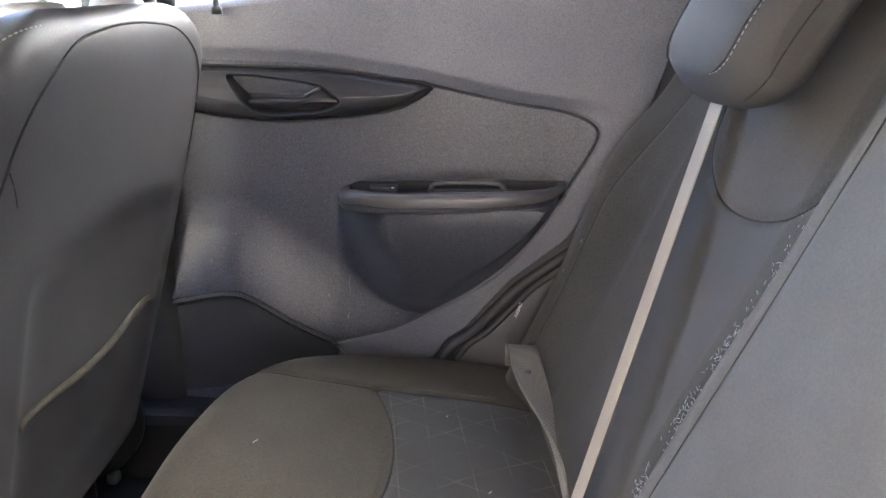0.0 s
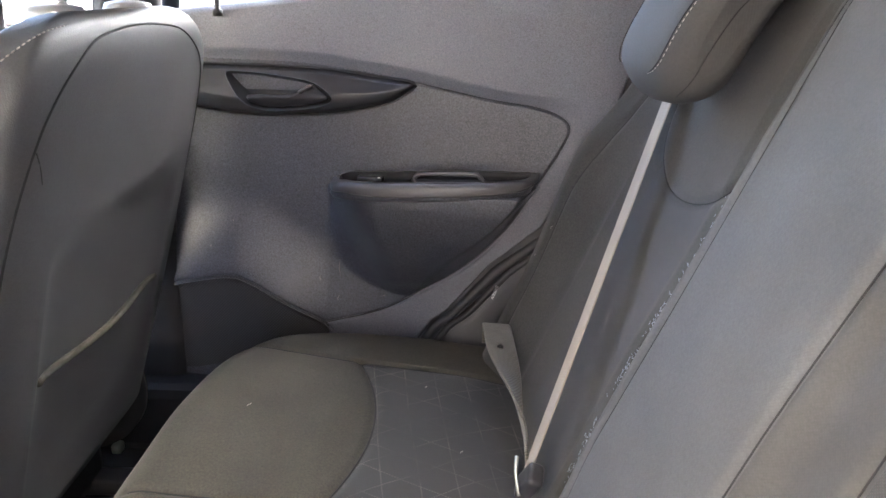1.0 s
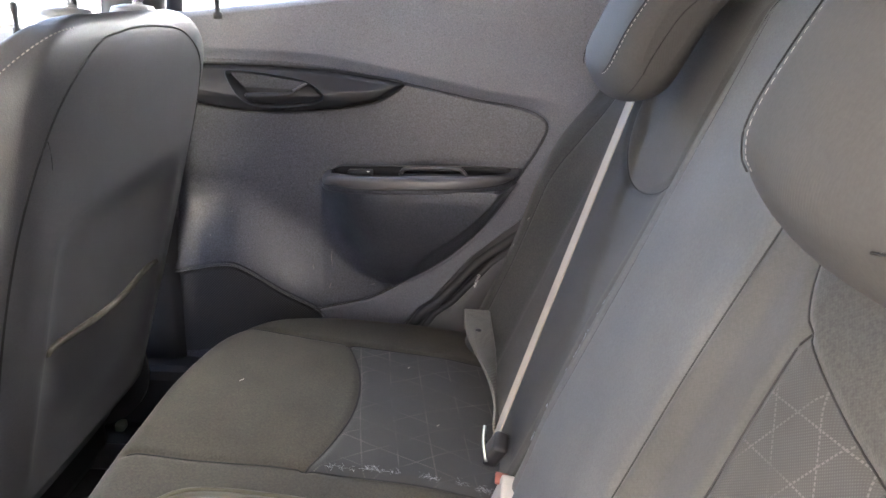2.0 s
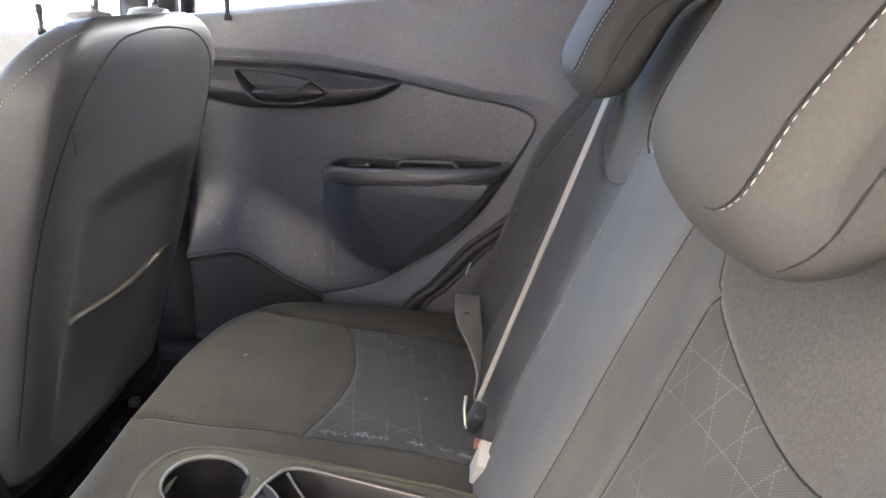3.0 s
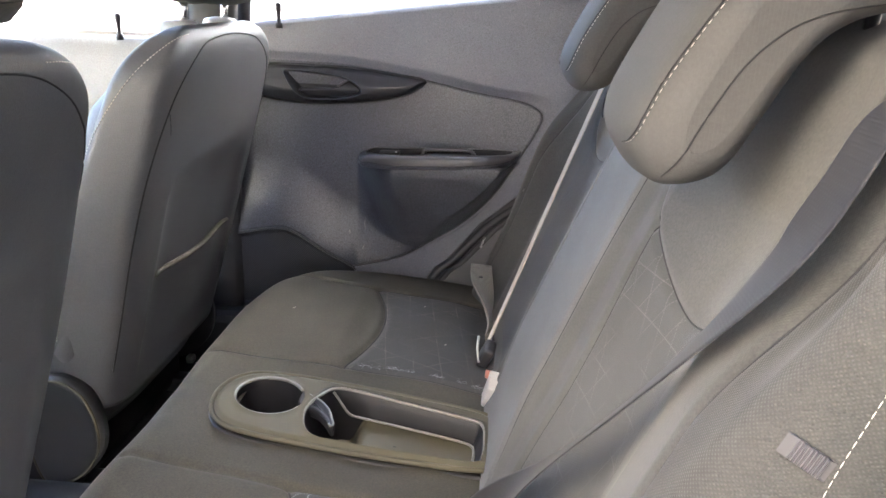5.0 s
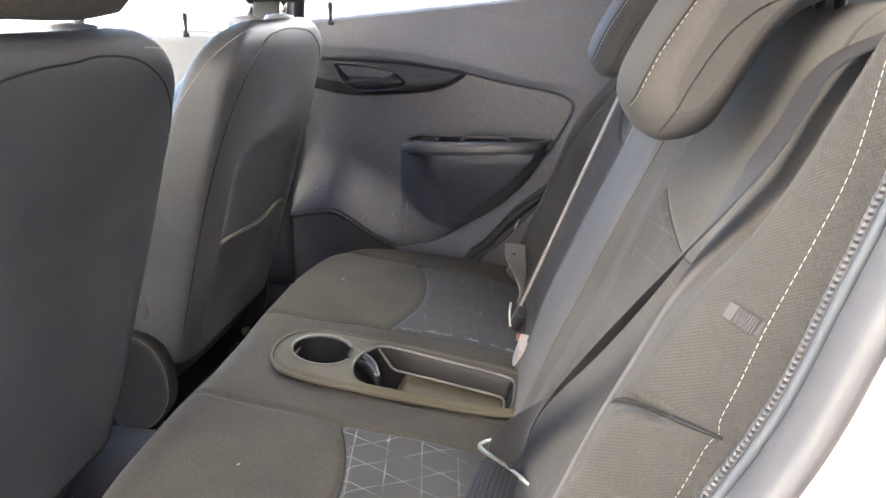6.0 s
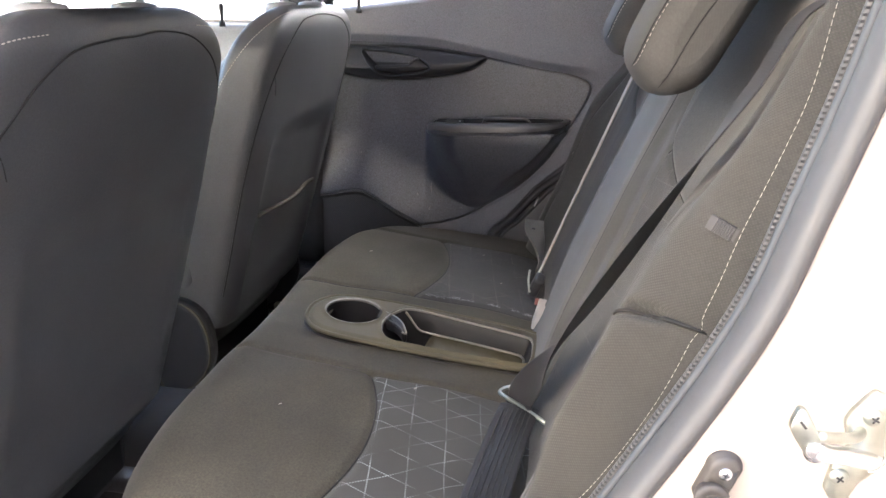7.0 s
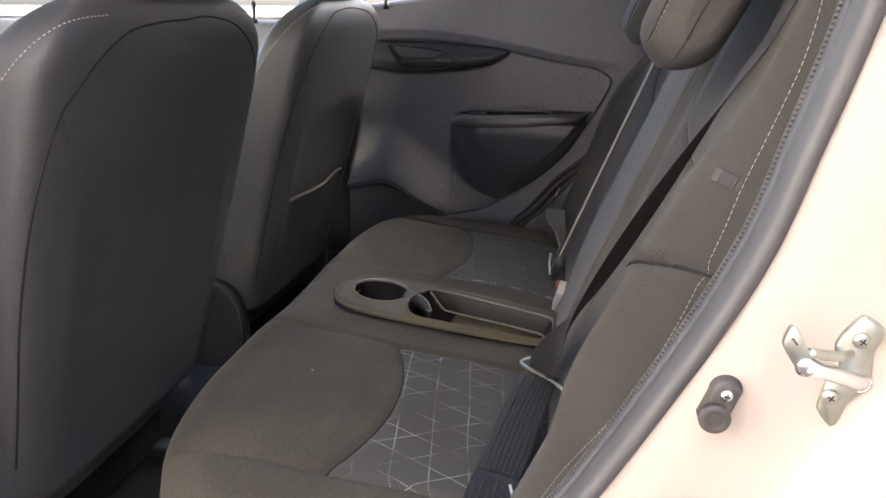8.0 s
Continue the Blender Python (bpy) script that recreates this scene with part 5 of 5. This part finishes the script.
knob = thing("door_switch", "black rubber door light switch screwed to the jamb", "switch", at=(0.235, -0.25, 0.79))
a = np.linspace(0, 2 * np.pi, 48, endpoint=False)
ax = np.array((0.34, 0.940))
pts = np.column_stack([np.cos(a), np.sin(a)]) * 0.0094 + np.where(np.sin(a)[:, None] > 0, ax * 0.0085, -ax * 0.0085)
rows = []
for ins, y in ((-0.0008, -0.250), (-0.0008, -0.2525), (0, -0.253), (0, -0.256), (0.0015, -0.2580), (0.004, -0.2588)):
    q = inset(pts, ins)
    rows.append(np.column_stack([0.2308 + q[:, 0], np.full(48, y), 0.7914 + q[:, 1]]))
part("base", loft(rows), SEAL_DARK, knob)
part("plunger", disc((0.2272, 0.7838), (0.0090, 0.0090, 0.0099, 0.0099, 0.0094, 0.0050, 0.0047, 0.0043, 0.0038, 0.0034), (-0.257, -0.2605, -0.2610, -0.2630, -0.2642, -0.2646, -0.2641, -0.2641, -0.2646, -0.2646)), SEAL_DARK, knob, "round black rubber plunger")
screw = part("screw", disc((0.2332, 0.7992), (0.0040, 0.0040, 0.0031, 0.0016), (-0.257, -0.2595, -0.2608, -0.2612)), CHROME, knob, "shiny cross-head screw")
for k in (0, 90):
    part("slot", rbox((0.2332, -0.2611, 0.7992), (0.004, 0.0006, 0.0009), 0.0002, (0, k + 20, 0)), RUBBER, screw, "", False)

def cornered(pts, k=0.16):
    """Points beside each corner, so that a smooth ring through them keeps its corners tight."""
    q = np.array(pts, float)
    before, after = np.roll(q, 1, 0), np.roll(q, -1, 0)
    return np.stack([q + (before - q) * k, q + (after - q) * k], 1).reshape(-1, 2)


# striker: two screwed plates joined by a bar and a loop
striker = thing("door_striker", "zinc plated door striker with two cross-head screws", "door striker", at=(0.29, -0.255, 0.82))
plate = ring_spline(cornered([(0.302, 0.859), (0.3140, 0.852), (0.3140, 0.844), (0.3105, 0.836), (0.3125, 0.820), (0.310, 0.810), (0.302, 0.801), (0.2985, 0.7865), (0.295, 0.784), (0.2860, 0.795),
                              (0.2885, 0.813), (0.2945, 0.824), (0.2900, 0.838), (0.2930, 0.846)]), 150)
rows = []
for ins, y in ((0, -0.253), (0, -0.2575), (0.0010, -0.2588)):
    q = inset(plate, ins)
    rows.append(np.column_stack([q[:, 0], np.full(150, y), q[:, 1]]))
part("base_plate", loft(rows, caps="flat"), ZINC, striker)
for cx, cz in ((0.3022, 0.8440), (0.2915, 0.8055)):
    sc = part("screw", disc((cx, cz), (0.0050, 0.0050, 0.0040, 0.0016), (-0.258, -0.2600, -0.2615, -0.262)), ZINC, striker, "plated cross-head screw")
    for k in (0, 90):
        part("slot", rbox((cx, -0.2621, cz), (0.0045, 0.0008, 0.0009), 0.0002, (0, k + 30, 0)), RUBBER, sc, "", False)
bar = spline([(0.3065, -0.256, 0.8165), (0.3030, -0.261, 0.8185), (0.2850, -0.2735, 0.8280), (0.2650, -0.2870, 0.8375)], 24)
part("latch_bar", tube(bar, np.r_[np.full(3, 0.0072), np.full(2, 0.0060), np.full(15, 0.0050), np.full(2, 0.0056), np.full(2, 0.0058)], 14), CHROME, striker, "thick polished latch bar")
bar = spline([(0.2985, -0.256, 0.8340), (0.2940, -0.266, 0.8370), (0.2850, -0.2765, 0.8405), (0.2665, -0.2860, 0.8455)], 20)
part("guard_wire", tube(bar, 0.0030, 10), ZINC, striker)
q = ring_spline(cornered([(0.2517, 0.8495), (0.2548, 0.8608), (0.2588, 0.8602), (0.2680, 0.8435), (0.2682, 0.8352), (0.2630, 0.8330)]), 60)
rows = [np.column_stack([inset(q, i)[:, 0], np.full(60, y), inset(q, i)[:, 1]]) for i, y in ((0.0006, -0.2825), (0, -0.2832), (0, -0.2872), (0.0006, -0.2880))]
end_plate = part("end_plate", loft(rows, caps="flat"), ZINC, striker, "bent end plate of the striker")
part("bar_end", disc((0.2655, 0.8385), (0.0046, 0.0046, 0.0036, 0.0012), (-0.287, -0.2888, -0.2894, -0.2896)), CHROME, end_plate, "riveted end of the latch bar")
part("stamped_mark", rbox((0.2578, -0.2881, 0.8525), (0.0050, 0.0006, 0.0013), 0.0002, (0, 50, 0)), SEAL_DARK, end_plate, "slot stamped in the end plate")


# ---- seat belts ----
belt = thing("seat_belt", "webbing seat belt, coloured as lit, buckled across the empty far seat", "seat belt", group="rear seat belts", at=(0.2, 0.78, 0.6))
p = spline([(0.38, 0.93, 1.22), (0.312, 0.845, 1.06), (0.265, 0.785, 0.955), (0.182, 0.672, 0.772), (0.100, 0.560, 0.590)], 60)
w0, w1 = np.array((-0.29, 0.91, -0.43)), np.array((-0.20, 0.88, -0.46))
side = np.array([w0 * (1 - t) + w1 * t for t in np.linspace(0, 1, 60) ** 0.7])
part("shoulder_strap", ribbon(p, np.linspace(0.034, 0.024, 60)[:, None], side), WEBBING_LIT, belt)
p = spline([(0.082, 0.920, 0.552), (0.081, 0.912, 0.578), (0.081, 0.890, 0.596), (0.084, 0.809, 0.601), (0.094, 0.720, 0.593), (0.104, 0.637, 0.579), (0.101, 0.572, 0.583)], 60)
w0, w1 = np.array((1.0, 0.0, -0.05)), np.array((0.12, 0.20, -0.97))
side = np.array([w0 * (1 - t) + w1 * t for t in step(0.42, 0.86, np.linspace(0, 1, 60))])
lap = part("lap_strap", ribbon(p, 0.041, side, 0.0034, ribs=9), WEBBING_DIM, belt, "ribbed lap strap with shade in its colour")
a = np.linspace(0, 2 * np.pi, 20, endpoint=False)
rows = [np.column_stack([0.082 + r * np.cos(a), 0.809 + r * np.sin(a), np.full(20, z)]) for r, z in ((0.0042, 0.600), (0.0046, 0.6030), (0.0038, 0.6050), (0.0016, 0.6056))]
part("stop_button", loft(rows), SMOOTH, lap, "small black plastic stop button on the strap")
tg_ = part("tongue", rbox((0.101, 0.549, 0.583), (0.018, 0.026, 0.042), 0.006, (25, 20, 0), 3), SMOOTH, belt, "black belt tongue")
part("tongue_loop", tube(spline([(0.088, 0.564, 0.604), (0.087, 0.552, 0.590), (0.090, 0.540, 0.572)], 10), 0.0021, 8), ZINC, tg_, "metal loop of the tongue")
buckle = thing("belt_buckle", "pale plastic belt buckle with a red release button", "belt buckle", group="belt buckles", at=(0.118, 0.52, 0.5))
part("buckle_body", rbox((0.111, 0.519, 0.532), (0.022, 0.036, 0.066), 0.004, (22, 12, 0), 3), BUCKLE, buckle)
part("release_button", rbox((0.1078, 0.5275, 0.5595), (0.015, 0.014, 0.0045), 0.0015, (22, 12, 0)), RED, buckle, "red release button")

belt = thing("seat_belt", "webbing seat belt, coloured as shaded, buckled across the empty near seat", "seat belt", group="rear seat belts", at=(0.2, 0.0, 0.6))
p = spline([(0.46, -0.165, 1.22), (0.40, -0.105, 1.145), (0.330, -0.092, 1.075), (0.289, -0.066, 1.042), (0.269, -0.064, 1.002), (0.242, -0.071, 0.958), (0.196, -0.010, 0.846), (0.134, 0.130, 0.664),
           (0.098, 0.188, 0.574), (0.097, 0.180, 0.557)], 110)
w0, w1 = np.array((0.0, 1.0, -0.10)), np.array((-0.70, 0.70, 0.0))
tt = np.linspace(0, 1, 110)
wm = np.array((0.66, 0.72, 0.17))
side = np.array([w0 * (1 - a) + wm * a * (1 - b) + w1 * b for a, b in zip(step(0.48, 0.70, tt), step(0.70, 0.88, tt))])
part("shoulder_strap", ribbon(p, 0.041, side), WEBBING_SHADE, belt)
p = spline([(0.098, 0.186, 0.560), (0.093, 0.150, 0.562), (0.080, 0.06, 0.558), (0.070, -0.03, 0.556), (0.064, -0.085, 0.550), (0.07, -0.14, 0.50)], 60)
part("lap_strap", ribbon(p, 0.050, np.tile(np.array((0.95, 0.30, -0.05)), (60, 1))), WEBBING_SHADE, belt)
for k in np.linspace(-0.019, 0.019, 7):
    q = p[4:50] + np.array((0.95, 0.30, -0.05)) * k + np.array((0, 0, 0.0012))
    part("webbing_ridge", tube(q, 0.0008, 5), WEBBING_RIB, belt, "raised rib along the lap strap")
p = spline([(0.070, -0.040, 0.560), (0.066, -0.075, 0.557), (0.064, -0.105, 0.545), (0.068, -0.13, 0.51)], 20)
part("anchor_sleeve", ribbon(p, 0.052, np.tile(np.array((0.95, 0.25, -0.05)), (20, 1)), 0.005), WALLED, belt, "dark plastic sleeve over the belt anchor")
for k in np.linspace(-0.020, 0.020, 6):
    q = p[2:] + np.array((0.95, 0.25, -0.05)) * k + np.array((-0.0006, -0.0004, 0.0026))
    part("ridge", tube(q, 0.0009, 5), RUBBER, belt, "moulded ridge along the sleeve")
part("anchor_plate", rbox((0.088, -0.072, 0.556), (0.004, 0.034, 0.012), 0.001, (0, 0, 15)), ZINC, belt, "bare metal edge of the anchor plate")
tg_ = part("tongue", tube(spline([(0.084, 0.222, 0.566), (0.074, 0.218, 0.564), (0.071, 0.210, 0.561), (0.098, 0.184, 0.561), (0.128, 0.155, 0.560), (0.134, 0.156, 0.552)], 30), 0.0028, 8), ZINC, belt, "polished metal belt tongue bar")
buckle = thing("belt_buckle", "pale plastic belt buckle with a red release button", "belt buckle", group="belt buckles", at=(0.118, 0.25, 0.5))
part("buckle_body", rbox((0.122, 0.252, 0.512), (0.022, 0.036, 0.050), 0.004, (-10, 12, 0), 3), BUCKLE, buckle)
part("release_button", rbox((0.117, 0.250, 0.5385), (0.018, 0.026, 0.006), 0.002, (-10, 12, 0)), RED, buckle, "red release button")

# airbag wording on the far bolster
font = bpy.data.curves.new("airbag_text", "FONT")
font.body = "AIRBAG"
font.size, font.align_x, font.align_y = 0.0070, "CENTER", "CENTER"
tmp = bpy.data.objects.new("tmp", font)
scene.collection.objects.link(tmp)
me = bpy.data.meshes.new_from_object(tmp)
bpy.data.objects.remove(tmp)
ob = part("airbag_label", me, WHITE_PRINT, None, smooth=False)
tagged(ob, "white AIRBAG wording printed on the side bolster", "label")
label_at = Vector((0.080, 0.955, 0.621))
zdir = Vector((-0.55, -0.80, 0.22)).normalized()
xdir = (Vector((0.30, 0.0, 0.95)) - zdir * Vector((0.30, 0.0, 0.95)).dot(zdir)).normalized()
ydir = zdir.cross(xdir)
ob.matrix_world = Matrix.Translation(label_at) @ Matrix((xdir, ydir, zdir)).transposed().to_4x4()

# ---- wear: pale scuffs on the door lining, lint on the cushion ----
for k, (x, z, dx, dz) in enumerate(((-0.209, 0.600, 0.001, 0.010), (-0.176, 0.608, 0.000, 0.030), (-0.180, 0.565, 0.002, 0.012), (-0.235, 0.455, 0.004, 0.004), (-0.105, 0.575, 0.006, 0.003),
                                     (-0.352, 0.700, 0.003, -0.002), (-0.39, 0.655, 0.001, 0.003))):
    t = np.linspace(0, 1, 9)
    q = np.column_stack([x + dx * t + 0.0008 * np.sin(t * 7 + k), z + dz * t])
    part("scuff", tube(on_door(q, 0.0001), np.sin(np.pi * np.clip(t, 0.08, 0.92)) * 0.0007, 5), SCUFF, rear_door, "pale scuff in the plastic")
for x, y, l in ((-0.237, 0.692, 0.007), (-0.02, 0.80, 0.004), (0.03, 0.66, 0.005), (-0.20, 0.12, 0.004), (-0.05, 0.23, 0.006)):
    t = np.linspace(0, 1, 8)
    q = np.column_stack([x + l * t * 0.5, y + l * t + 0.001 * np.sin(t * 6)])
    lint = part("lint", tube(np.column_stack([q, cushion_top(q[:, 0], q[:, 1]) + 0.0007]), 0.0005, 5), THREAD_PALE, None)
    tagged(lint, "tiny pale thread of lint lying on the cushion", "lint", group="lint")
LINT_GREY = material("frayed_grey_thread", (0.24, 0.25, 0.26), 0.8)
FRAY = material("frayed_white_thread", (0.40, 0.45, 0.52), 0.8)
rng = random.Random(5)
for s0, many in ((0.085, 24), (0.105, 12), (0.122, 30), (0.168, 8), (0.196, 36), (0.208, 20), (0.262, 34), (0.280, 18), (0.318, 6), (0.342, 14), (0.376, 5)):
    g = Geo()
    for k in range(many):
        ang_, ln = rng.choice((0.15, 1.2, 2.2)) + rng.uniform(-0.1, 0.1), rng.uniform(0.0015, 0.005)
        t = np.linspace(0, 1, 6)
        u0, v0 = s0 + 0.006 + rng.gauss(0, 0.010), 0.5355 + abs(rng.gauss(0, 0.0060))
        tube(back_point(u0 + ln * t * math.cos(ang_), v0 + ln * t * math.sin(ang_), 0.0005), 0.00015, 4, g)
    part("frayed_thread", g, FRAY, backrest, "frayed white threads of the worn panel", kind="stuff")
for x0, y0, many in ((-0.084, 0.549, 5), (-0.066, 0.549, 4), (-0.041, 0.553, 12), (-0.013, 0.553, 5), (0.027, 0.552, 10), (0.061, 0.553, 5), (0.092, 0.551, 12)):
    g = Geo()
    for k in range(3 * many):
        ang_, ln = rng.choice((0.1, 1.15, 2.2)) + rng.uniform(-0.15, 0.15), rng.uniform(0.002, 0.007)
        t = np.linspace(-0.5, 0.5, 6)
        u0, v0 = x0 + rng.gauss(0, 0.006), y0 + 0.003 + abs(rng.gauss(0, 0.004))
        q = np.column_stack([u0 + ln * t * math.cos(ang_), v0 + ln * t * math.sin(ang_)])
        tube(np.column_stack([q, cushion_top(q[:, 0], q[:, 1]) + 0.0004]), 0.00018, 4, g)
    part("frayed_thread", g, LINT_GREY, seat_cushion, "frayed white threads of the worn panel", kind="stuff")
for s0, y0, l in ((0.215, 0.905, 0.005), (0.165, 0.915, 0.004)):
    t = np.linspace(0, 1, 7)
    part("scuff", tube(back_point(s0 + l * t, y0 + 0.0006 * np.sin(t * 5), 0.0002), 0.0005, 5), SCUFF, backrest, "pale scuff on the cloth")
